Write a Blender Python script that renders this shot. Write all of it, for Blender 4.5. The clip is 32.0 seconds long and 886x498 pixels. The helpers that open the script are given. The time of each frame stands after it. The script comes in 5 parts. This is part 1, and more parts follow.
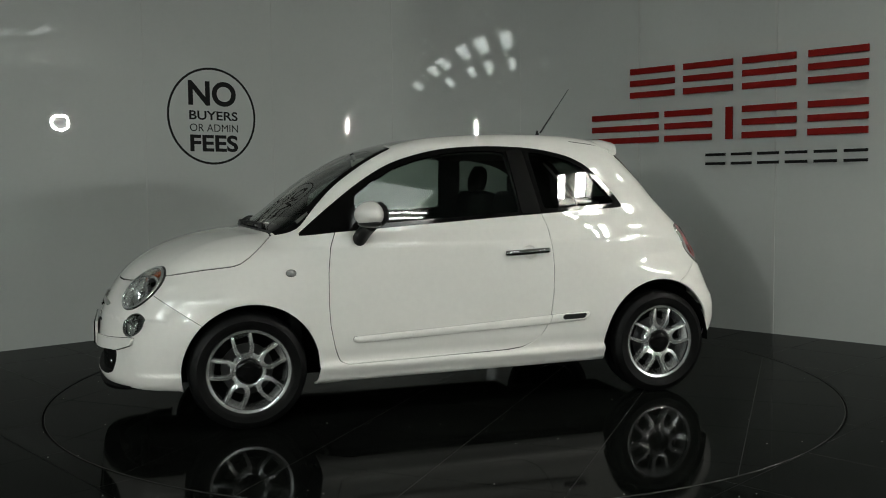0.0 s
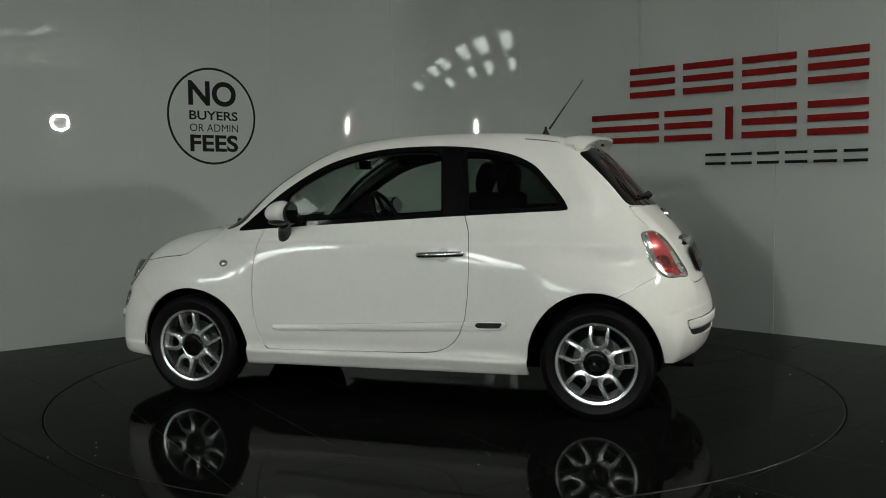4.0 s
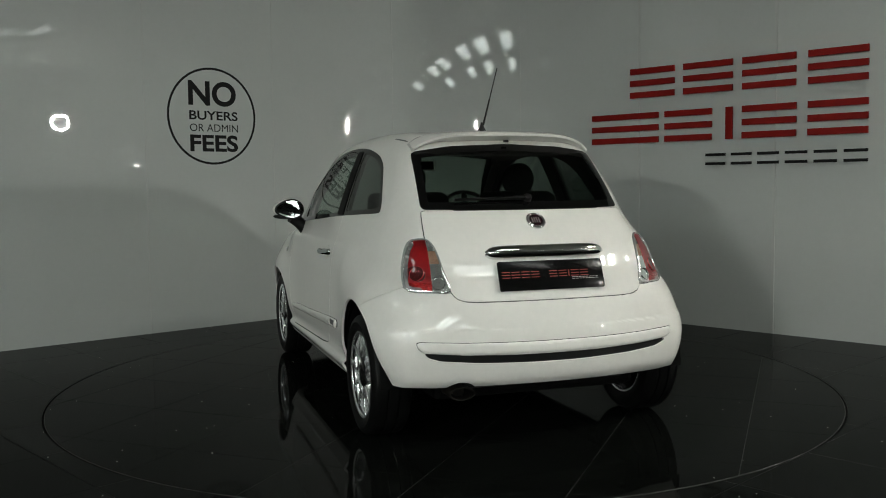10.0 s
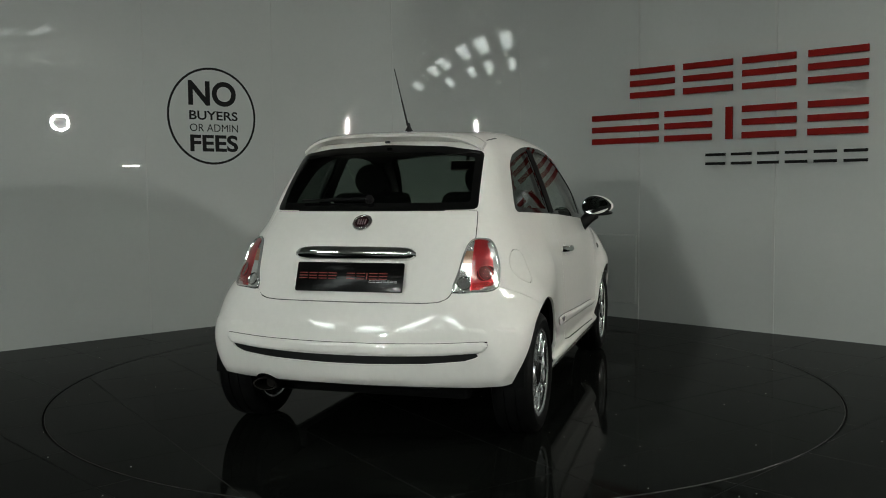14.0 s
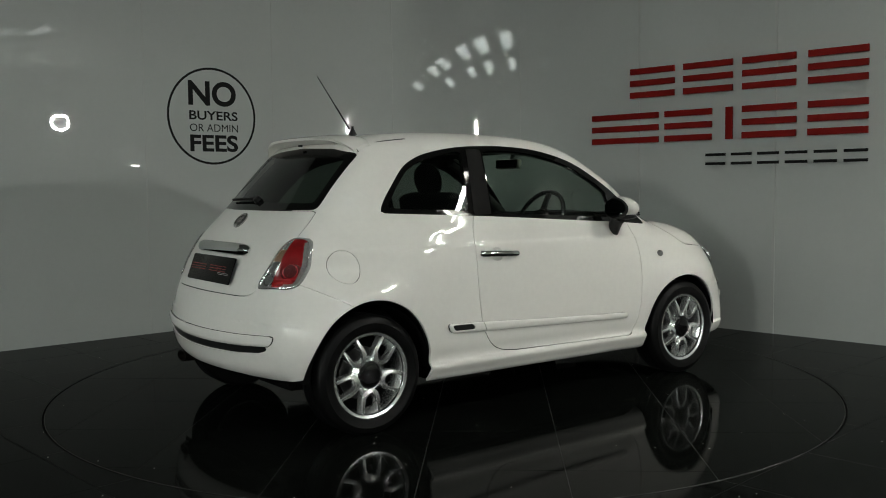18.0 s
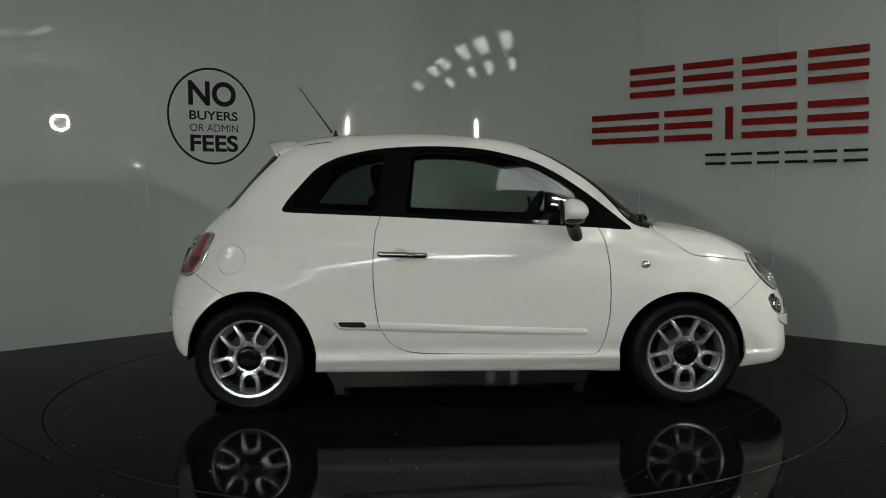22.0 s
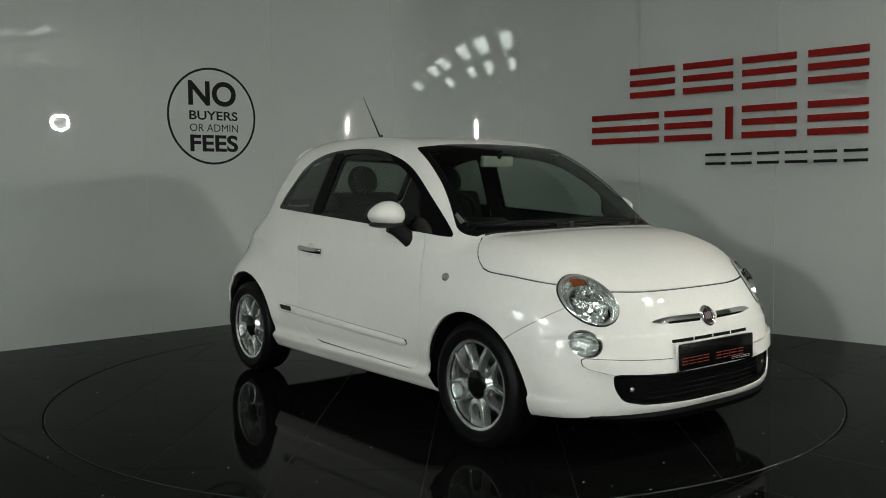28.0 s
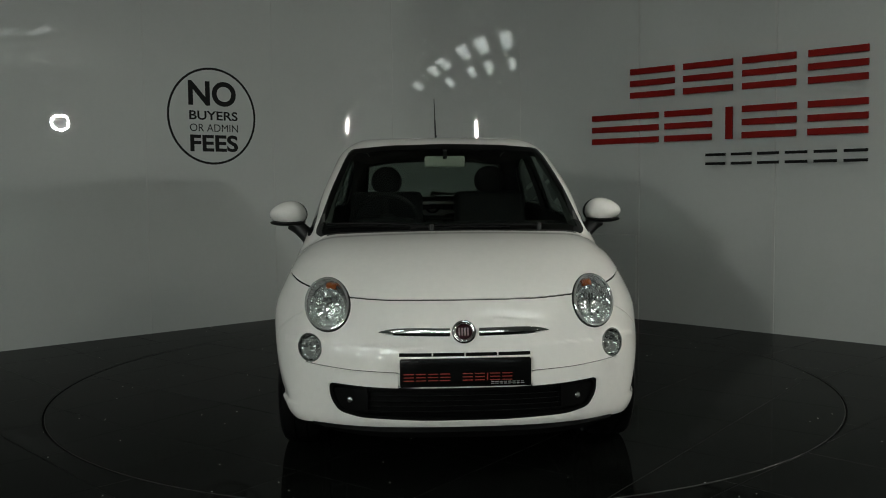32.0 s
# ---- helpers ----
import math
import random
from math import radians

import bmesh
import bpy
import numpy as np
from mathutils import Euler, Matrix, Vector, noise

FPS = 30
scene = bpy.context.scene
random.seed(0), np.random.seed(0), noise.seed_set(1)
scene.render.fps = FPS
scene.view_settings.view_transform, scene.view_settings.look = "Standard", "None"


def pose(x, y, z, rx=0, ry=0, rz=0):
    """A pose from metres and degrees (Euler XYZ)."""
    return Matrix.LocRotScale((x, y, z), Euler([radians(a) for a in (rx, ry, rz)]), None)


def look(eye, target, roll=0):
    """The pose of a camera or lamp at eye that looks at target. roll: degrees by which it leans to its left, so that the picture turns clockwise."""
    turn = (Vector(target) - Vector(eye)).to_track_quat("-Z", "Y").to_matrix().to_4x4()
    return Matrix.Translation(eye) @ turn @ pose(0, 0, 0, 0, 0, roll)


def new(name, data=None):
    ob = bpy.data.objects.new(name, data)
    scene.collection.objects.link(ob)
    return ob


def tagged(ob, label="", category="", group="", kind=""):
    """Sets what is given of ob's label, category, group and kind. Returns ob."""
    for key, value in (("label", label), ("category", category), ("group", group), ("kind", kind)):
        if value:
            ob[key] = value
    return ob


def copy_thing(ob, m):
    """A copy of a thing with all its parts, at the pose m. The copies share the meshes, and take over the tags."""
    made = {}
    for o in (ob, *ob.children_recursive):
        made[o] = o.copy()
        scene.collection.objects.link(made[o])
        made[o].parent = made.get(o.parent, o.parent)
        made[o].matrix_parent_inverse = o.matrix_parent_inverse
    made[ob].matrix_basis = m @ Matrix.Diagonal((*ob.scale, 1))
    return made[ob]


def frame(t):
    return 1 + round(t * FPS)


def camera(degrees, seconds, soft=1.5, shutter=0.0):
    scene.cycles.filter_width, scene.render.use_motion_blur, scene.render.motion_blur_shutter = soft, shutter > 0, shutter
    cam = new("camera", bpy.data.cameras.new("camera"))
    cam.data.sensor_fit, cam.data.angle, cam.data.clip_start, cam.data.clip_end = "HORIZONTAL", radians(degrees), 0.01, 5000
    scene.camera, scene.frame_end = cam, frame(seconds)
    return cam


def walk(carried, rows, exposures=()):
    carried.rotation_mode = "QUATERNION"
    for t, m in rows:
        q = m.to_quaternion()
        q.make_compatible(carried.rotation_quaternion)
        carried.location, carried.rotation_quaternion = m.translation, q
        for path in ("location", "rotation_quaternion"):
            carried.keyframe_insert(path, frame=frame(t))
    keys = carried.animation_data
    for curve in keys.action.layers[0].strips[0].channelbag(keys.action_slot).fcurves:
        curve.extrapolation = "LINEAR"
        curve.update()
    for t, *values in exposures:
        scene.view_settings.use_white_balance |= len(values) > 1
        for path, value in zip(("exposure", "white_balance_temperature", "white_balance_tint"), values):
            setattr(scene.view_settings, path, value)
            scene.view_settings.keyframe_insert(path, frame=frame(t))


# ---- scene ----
EYE = Vector((0, -5.564, 1.188))
cam = camera(51.55, 32.0, 1.0)
STAND = look(EYE, EYE + Vector((0, math.cos(radians(3.996)), -math.sin(radians(3.996)))), -0.595)
walk(cam, [(0, STAND), (32, STAND)], exposures=[(0, -0.02, 6500, 10), (3, -0.07, 6500, 10), (6, 0.08, 6500, 10), (9, 0.15, 6500, 10), (13, 0.11, 6500, 10), (16, 0.08, 6500, 10), (19, -0.17, 6500, 10), (22, -0.17, 6500, 10), (24.5, 0.21, 6500, 10), (28, 0.28, 6500, 10), (31.1, 0.28, 6500, 10), (31.6, -0.17, 6500, 10), (32, -0.33, 6500, 10)])

# the turntable's turn, degrees against seconds
SPIN = [(0, 198.8), (3, 171.85), (6, 144.9), (9.5, 113.4), (13, 81.95), (16, 54.9), (19, 27.8), (23, -8.2), (28, -52.6), (31, -79.5), (31.5, -83.9), (31.75, -85.75), (32, -87.24)]

# ---- light ----
world = bpy.data.worlds.new("world")
world.use_nodes = True
scene.world = world
world.node_tree.nodes["Background"].inputs["Color"].default_value = (0.6, 0.75, 0.7, 1)
world.node_tree.nodes["Background"].inputs["Strength"].default_value = 0.02
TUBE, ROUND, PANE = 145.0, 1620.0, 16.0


# ---- materials ----
def mat(name, color, rough=0.5, metal=0.0, coat=0.0, grain=0.0, scale=40.0, bump=0.0, patch=0.0, emit=0.0, spec=0.5, rough_var=0.0, coat_rough=0.03):
    """A surface: colour varied at two scales, gloss, a fine relief."""
    m = bpy.data.materials.new(name)
    m.use_nodes = True
    nt, b = m.node_tree, m.node_tree.nodes["Principled BSDF"]
    b.inputs["Base Color"].default_value = (*color, 1)
    b.inputs["Roughness"].default_value, b.inputs["Metallic"].default_value = rough, metal
    b.inputs["Coat Weight"].default_value, b.inputs["Coat Roughness"].default_value = coat, coat_rough
    b.inputs["Specular IOR Level"].default_value = spec
    if emit:
        b.inputs["Emission Color"].default_value, b.inputs["Emission Strength"].default_value = (*color, 1), emit
    if grain or bump or patch or rough_var:
        tc = nt.nodes.new("ShaderNodeTexCoord")
        fine, wide = nt.nodes.new("ShaderNodeTexNoise"), nt.nodes.new("ShaderNodeTexNoise")
        fine.inputs["Scale"].default_value, fine.inputs["Detail"].default_value = scale, 4
        wide.inputs["Scale"].default_value, wide.inputs["Detail"].default_value = scale / 25, 3
        for n in (fine, wide):
            nt.links.new(tc.outputs["Object"], n.inputs["Vector"])
        last = None
        for n, amount in ((fine, grain), (wide, patch)):
            if amount:
                mix = nt.nodes.new("ShaderNodeMix")
                mix.data_type, mix.blend_type = "RGBA", "MULTIPLY"
                ramp = nt.nodes.new("ShaderNodeMapRange")
                ramp.inputs["From Min"].default_value, ramp.inputs["From Max"].default_value = 0.3, 0.7
                ramp.inputs["To Min"].default_value, ramp.inputs["To Max"].default_value = 1 - amount, 1 + amount
                nt.links.new(n.outputs["Fac"], ramp.inputs["Value"])
                mix.inputs["Factor"].default_value = 1
                if last is None:
                    mix.inputs["A"].default_value = (*color, 1)
                else:
                    nt.links.new(last, mix.inputs["A"])
                nt.links.new(ramp.outputs["Result"], mix.inputs["B"])
                last = mix.outputs["Result"]
        if last is not None:
            nt.links.new(last, b.inputs["Base Color"])
        if rough_var:
            ramp = nt.nodes.new("ShaderNodeMapRange")
            ramp.inputs["From Min"].default_value, ramp.inputs["From Max"].default_value = 0.3, 0.7
            ramp.inputs["To Min"].default_value, ramp.inputs["To Max"].default_value = max(0.0, rough - rough_var), rough + rough_var
            nt.links.new(wide.outputs["Fac"], ramp.inputs["Value"])
            nt.links.new(ramp.outputs["Result"], b.inputs["Roughness"])
        if bump:
            bp = nt.nodes.new("ShaderNodeBump")
            bp.inputs["Strength"].default_value, bp.inputs["Distance"].default_value = 1.0, bump
            nt.links.new(fine.outputs["Fac"], bp.inputs["Height"])
            nt.links.new(bp.outputs["Normal"], b.inputs["Normal"])
    return m


def pane_mat(name, tint, gloss_rough=0.0):
    """Sheet glass: lets tinted light through and mirrors at grazing angles."""
    m = bpy.data.materials.new(name)
    m.use_nodes = True
    nt = m.node_tree
    nt.nodes.remove(nt.nodes["Principled BSDF"])
    clear, gloss, mix, lw, power, scale = (nt.nodes.new("ShaderNode" + k) for k in ("BsdfTransparent", "BsdfGlossy", "MixShader", "LayerWeight", "Math", "MapRange"))
    clear.inputs["Color"].default_value = (*tint, 1)
    gloss.inputs["Roughness"].default_value = gloss_rough
    lw.inputs["Blend"].default_value = 0.5
    power.operation, power.inputs[1].default_value = "POWER", 5.0
    scale.inputs["To Min"].default_value, scale.inputs["To Max"].default_value = 0.04, 1.0
    nt.links.new(lw.outputs["Facing"], power.inputs[0])
    nt.links.new(power.outputs[0], scale.inputs["Value"])
    nt.links.new(scale.outputs["Result"], mix.inputs[0])
    nt.links.new(clear.outputs[0], mix.inputs[1])
    nt.links.new(gloss.outputs[0], mix.inputs[2])
    nt.links.new(mix.outputs[0], nt.nodes["Material Output"].inputs["Surface"])
    return m


def lamp_mat(name, color, strength):
    m = bpy.data.materials.new(name)
    m.use_nodes = True
    b = m.node_tree.nodes["Principled BSDF"]
    b.inputs["Base Color"].default_value = (0.8, 0.8, 0.8, 1)
    b.inputs["Emission Color"].default_value, b.inputs["Emission Strength"].default_value = (*color, 1), strength
    return m


def floor_mat(name, specks):
    """Polished black porcelain with dust, faint smears and glints painted in as pale specks."""
    m = mat(name, (0.004, 0.0045, 0.004), rough=0.055, scale=60, patch=0.3, rough_var=0.025, spec=0.012)
    nt, b = m.node_tree, m.node_tree.nodes["Principled BSDF"]
    tc = nt.nodes.new("ShaderNodeTexCoord")
    vo = nt.nodes.new("ShaderNodeTexVoronoi")
    vo.voronoi_dimensions = "2D"
    vo.inputs["Scale"].default_value = 9
    pick = nt.nodes.new("ShaderNodeTexWhiteNoise")
    pick.noise_dimensions = "3D"
    near, keep, mul = (nt.nodes.new("ShaderNodeMath") for _ in range(3))
    near.operation, keep.operation, mul.operation = "LESS_THAN", "GREATER_THAN", "MULTIPLY"
    near.inputs[1].default_value, keep.inputs[1].default_value = 0.028, 1 - specks
    nt.links.new(tc.outputs["Object"], vo.inputs["Vector"])
    nt.links.new(vo.outputs["Color"], pick.inputs["Vector"])
    nt.links.new(vo.outputs["Distance"], near.inputs[0])
    nt.links.new(pick.outputs["Value"], keep.inputs[0])
    nt.links.new(near.outputs[0], mul.inputs[0])
    nt.links.new(keep.outputs[0], mul.inputs[1])
    mix = nt.nodes.new("ShaderNodeMix")
    mix.data_type = "RGBA"
    src = b.inputs["Base Color"].links[0].from_socket
    nt.links.new(mul.outputs[0], mix.inputs["Factor"])
    nt.links.new(src, mix.inputs["A"])
    # bright speck colour painted in for the floor's glints
    mix.inputs["B"].default_value = (0.8, 0.8, 0.75, 1)
    nt.links.new(mix.outputs["Result"], b.inputs["Base Color"])
    return m


WALL = mat("wall_panel", (0.42, 0.437, 0.42), spec=0.15, rough=0.55, coat=0.55, scale=30, patch=0.02, grain=0.01, coat_rough=0.01)
SEAM = mat("panel_joint_strip", (0.4, 0.41, 0.39), rough=0.35, scale=50, patch=0.04)
FLOOR = floor_mat("black_floor_tile", 0.06)
GROUT = mat("grout", (0.022, 0.022, 0.02), rough=0.6, scale=80, patch=0.3, grain=0.2)
DARK = mat("gap_shadow_black", (0.004, 0.004, 0.004), rough=0.9, spec=0.05)
CEIL = mat("hall_ceiling", (0.32, 0.33, 0.31), rough=0.8, scale=4, patch=0.15)
HALL = mat("hall_wall", (0.22, 0.23, 0.215), rough=0.7, scale=4, patch=0.2)
RED = mat("red_sign_face", (0.19, 0.006, 0.004), spec=0.15, rough=0.5, scale=60, patch=0.05)
BLACK = mat("black_sign_face", (0.006, 0.006, 0.006), spec=0.15, rough=0.6, scale=60, patch=0.1)
TUBES = lamp_mat("tube_glow", (1.0, 1.0, 0.9), TUBE)
BAYS = lamp_mat("bay_lamp_glow", (0.97, 1.0, 0.94), ROUND)
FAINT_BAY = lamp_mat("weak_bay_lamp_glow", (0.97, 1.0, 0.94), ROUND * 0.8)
# glow of the small panes added to the ceiling for the reflections
SOFT_PANE = lamp_mat("stand_in_pane_glow", (0.92, 1.0, 0.96), 5.0)
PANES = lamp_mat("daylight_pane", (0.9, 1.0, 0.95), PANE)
WHITE_METAL = mat("white_lamp_housing", (0.7, 0.7, 0.68), rough=0.4, scale=30, patch=0.05)

PAINT = mat("white_car_paint", (0.755, 0.738, 0.70), spec=0.15, rough=0.5, coat=1.0, scale=900, grain=0.01, patch=0.015, coat_rough=0.015)
TRIM = mat("black_plastic_trim", (0.008, 0.008, 0.008), spec=0.3, rough=0.4, scale=300, grain=0.2, patch=0.1, bump=0.0002)
GLOSSY = mat("gloss_black", (0.004, 0.004, 0.004), spec=0.28, rough=0.06, scale=50, patch=0.1, rough_var=0.02)
RUBBER = mat("tyre_rubber", (0.004, 0.004, 0.004), spec=0.1, rough=0.45, scale=200, grain=0.25, patch=0.2, bump=0.0003)
CHROME = mat("chrome", (0.75, 0.75, 0.74), rough=0.06, metal=1.0, scale=60, patch=0.03)
ALLOY = mat("silver_alloy", (0.90, 0.91, 0.90), rough=0.21, metal=0.88, coat=0.3, scale=120, patch=0.06, grain=0.03)
BORDER = mat("black_printed_glass", (0.004, 0.004, 0.004), rough=0.03, spec=0.3, scale=50, patch=0.1)
GLASS = pane_mat("window_glass", (0.57, 0.64, 0.6))
DARKGLASS = pane_mat("tinted_rear_glass", (0.24, 0.28, 0.255))
LENS = pane_mat("clear_lens", (0.93, 0.94, 0.93))
CABIN = mat("dark_cabin_trim", (0.008, 0.008, 0.008), spec=0.25, rough=0.75, scale=150, grain=0.2, patch=0.1)
LINING = mat("grey_roof_lining", (0.06, 0.06, 0.055), rough=0.9, scale=200, grain=0.1, patch=0.1)
FABRIC = mat("dark_seat_fabric", (0.007, 0.007, 0.0075), rough=0.9, spec=0.2, scale=120, grain=0.15, patch=0.15)
IVORY = mat("ivory_plastic", (0.5, 0.48, 0.42), rough=0.45, scale=100, patch=0.05)
REDLENS = mat("red_lens", (0.25, 0.005, 0.008), rough=0.3, metal=0.3, coat=1.0, scale=300, grain=0.15, patch=0.3)
REFLEX = mat("red_reflex_lens", (0.42, 0.02, 0.02), rough=0.15, metal=0.6, coat=1.0, scale=130, grain=0.4, patch=0.4, bump=0.006)
LAMPEDGE = mat("clear_lamp_edge", (0.5, 0.48, 0.47), rough=0.12, metal=0.7, coat=1.0, scale=120, grain=0.2, patch=0.3, bump=0.001)
AMBER = mat("amber_lens", (0.2, 0.045, 0.01), rough=0.12, coat=1.0, scale=250, grain=0.3, patch=0.2)
REFLECTOR = mat("lamp_reflector", (0.88, 0.90, 0.89), rough=0.1, metal=0.92, scale=90, grain=0.05, patch=0.15)
SHELL = mat("lamp_shell_grey", (0.42, 0.43, 0.42), rough=0.2, metal=0.75, scale=90, grain=0.3, patch=0.3, bump=0.003)
PLATERED = mat("plate_red", (0.22, 0.018, 0.01), rough=0.5, scale=60, patch=0.05)
DEEPRED = mat("deep_red_lens", (0.10, 0.003, 0.004), rough=0.2, metal=0.4, coat=1.0, scale=160, grain=0.4, patch=0.3, bump=0.003)
PLATE = mat("plate_black", (0.004, 0.004, 0.004), rough=0.18, spec=0.12, scale=60, patch=0.1)
BADGE = mat("dark_red_enamel", (0.030, 0.005, 0.010), rough=0.15, coat=1.0, scale=100, patch=0.15)
BADGEBAR = mat("dull_badge_bar", (0.2, 0.18, 0.18), rough=0.3, metal=0.4, scale=60, patch=0.05)
GREYBAR = mat("pale_lettering", (0.5, 0.5, 0.5), rough=0.4, scale=60, patch=0.05)
EXHAUST = mat("sooty_steel", (0.007, 0.006, 0.005), rough=0.65, spec=0.1, metal=0.2, scale=80, grain=0.3, patch=0.3)
DISC = mat("brake_steel", (0.05, 0.05, 0.05), rough=0.4, metal=0.9, scale=90, grain=0.2, patch=0.2)
PALE_AMBER = mat("pale_amber_lens", (0.36, 0.22, 0.15), rough=0.15, coat=1.0, metal=0.3, scale=250, grain=0.3, patch=0.2)
STRIPS = lamp_mat("strip_glow", (1.0, 1.0, 0.93), 42.0)
MESH = mat("black_grille_plastic", (0.002, 0.002, 0.002), rough=0.5, spec=0.06, scale=300, grain=0.2)
BRIGHT = mat("bright_ring_chrome", (0.80, 0.81, 0.80), rough=0.08, metal=0.82, scale=60, patch=0.05)
DOME = lamp_mat("dome_glow", (0.9, 0.95, 1.0), 5.0)
MIRROR = mat("mirror_glass", (0.85, 0.87, 0.86), rough=0.01, metal=1.0)


# ---- mesh helpers ----
def part(name, bm, material, parent=None, label="", m=None, smooth=None):
    """Links a bmesh as one mesh object under a thing or under a part."""
    bmesh.ops.recalc_face_normals(bm, faces=bm.faces)
    me = bpy.data.meshes.new(name)
    bm.to_mesh(me)
    bm.free()
    me.materials.append(material)
    if smooth is not None:
        me.polygons.foreach_set("use_smooth", [True] * len(me.polygons))
        me.set_sharp_from_angle(angle=radians(smooth))
    ob = new(name, me)
    ob.parent = parent
    if m is not None:
        ob.matrix_basis = m
    if label:
        ob["label"] = label
    return ob


def thing(name, label, category, group="", kind="", at=None):
    ob = new(name)
    ob.empty_display_size = 0.1
    if at is not None:
        ob.matrix_basis = at
    return tagged(ob, label, category, group, kind)


def box(bm, x0, x1, y0, y1, z0, z1, bevel=0.0, m=None):
    vs = [bm.verts.new((x, y, z)) for x in (x0, x1) for y in (y0, y1) for z in (z0, z1)]
    fs = [bm.faces.new([vs[i] for i in f]) for f in ((0, 1, 3, 2), (4, 6, 7, 5), (0, 4, 5, 1), (2, 3, 7, 6), (0, 2, 6, 4), (1, 5, 7, 3))]
    if bevel:
        es = list({e for f in fs for e in f.edges})
        out = bmesh.ops.bevel(bm, geom=es, offset=bevel, segments=2, profile=0.5, affect="EDGES")
        vs = list({v for f in out["faces"] for v in f.verts} | {v for v in vs if v.is_valid})
    if m is not None:
        bmesh.ops.transform(bm, matrix=m, verts=[v for v in vs if v.is_valid])
    return bm


def lathe(bm, outline, n=48, m=None, closed=False, arc=360.0):
    """Turns an outline of (radius, height) about z."""
    rings, full = [], arc >= 360
    for k in range(n if full else n + 1):
        a = radians(arc) * k / n
        rings.append([bm.verts.new((r * math.cos(a), r * math.sin(a), h)) for r, h in outline])
    for k in range(n):
        a, b = rings[k], rings[(k + 1) % len(rings)]
        for i in range(len(outline) - (0 if closed else 1)):
            j = (i + 1) % len(outline)
            if outline[i][0] < 1e-6 and outline[j][0] < 1e-6:
                continue
            bm.faces.new((a[i], b[i], b[j], a[j]))
    bmesh.ops.remove_doubles(bm, verts=[v for r in rings for v in r], dist=1e-6)
    if m is not None:
        bmesh.ops.transform(bm, matrix=m, verts=[v for r in rings for v in r if v.is_valid])
    return bm


def tube(bm, pts, radii, n=10, caps=True, flat=1.0, up=(0, 0, 1)):
    """A tube along points; flat squeezes it along its own second axis."""
    pts = [Vector(p) for p in pts]
    if not isinstance(radii, (list, tuple)):
        radii = [radii] * len(pts)
    rings = []
    for i, p in enumerate(pts):
        d = (pts[min(i + 1, len(pts) - 1)] - pts[max(i - 1, 0)]).normalized()
        s = d.cross(Vector(up))
        s = s.normalized() if s.length > 1e-4 else d.orthogonal().normalized()
        u = s.cross(d).normalized()
        rings.append([bm.verts.new(p + float(radii[i]) * (math.cos(6.28319 * k / n) * s + flat * math.sin(6.28319 * k / n) * u)) for k in range(n)])
    for a, b in zip(rings, rings[1:]):
        for k in range(n):
            bm.faces.new((a[k], a[(k + 1) % n], b[(k + 1) % n], b[k]))
    if caps:
        bm.faces.new(rings[0][::-1])
        bm.faces.new(rings[-1])
    return bm


def prism(bm, pts, z0, z1, m=None, bevel=0.0):
    """A flat outline (x, y) raised from z0 to z1."""
    lo, hi = [bm.verts.new((x, y, z0)) for x, y in pts], [bm.verts.new((x, y, z1)) for x, y in pts]
    top = bm.faces.new(hi)
    bm.faces.new(lo[::-1])
    n = len(pts)
    for i in range(n):
        bm.faces.new((lo[i], lo[(i + 1) % n], hi[(i + 1) % n], hi[i]))
    vs = lo + hi
    if bevel:
        out = bmesh.ops.bevel(bm, geom=list(top.edges), offset=bevel, segments=2, profile=0.5, affect="EDGES")
        vs = list({v for f in out["faces"] for v in f.verts} | {v for v in vs if v.is_valid})
    if m is not None:
        bmesh.ops.transform(bm, matrix=m, verts=[v for v in vs if v.is_valid])
    return bm


def curve(pts, n=8, closed=False):
    """A smooth line through points (Catmull-Rom), n steps a piece."""
    p = np.array(pts, float)
    k = len(p)
    out = []
    for i in range(k if closed else k - 1):
        a, b, c, d = (p[j % k] if closed else p[min(max(j, 0), k - 1)] for j in (i - 1, i, i + 1, i + 2))
        for s in range(n):
            t = s / n
            out.append(0.5 * (2 * b + (c - a) * t + (2 * a - 5 * b + 4 * c - d) * t * t + (3 * b - a - 3 * c + d) * t ** 3))
    if not closed:
        out.append(p[-1])
    return np.array(out)


def rounded(w, h, r, n=6):
    """A rounded rectangle about the origin."""
    out = []
    for cx, cy, a0 in ((w / 2 - r, h / 2 - r, 0), (r - w / 2, h / 2 - r, 90), (r - w / 2, r - h / 2, 180), (w / 2 - r, r - h / 2, 270)):
        out += [(cx + r * math.cos(radians(a0 + 90 * k / n)), cy + r * math.sin(radians(a0 + 90 * k / n))) for k in range(n + 1)]
    return out


# ---- the showroom corner ----
CORNER = Vector((0.035, 3.98))
LDIR, RDIR = Vector((-0.7543, -0.6565)), Vector((0.7228, -0.6910))
BEND = 1.6


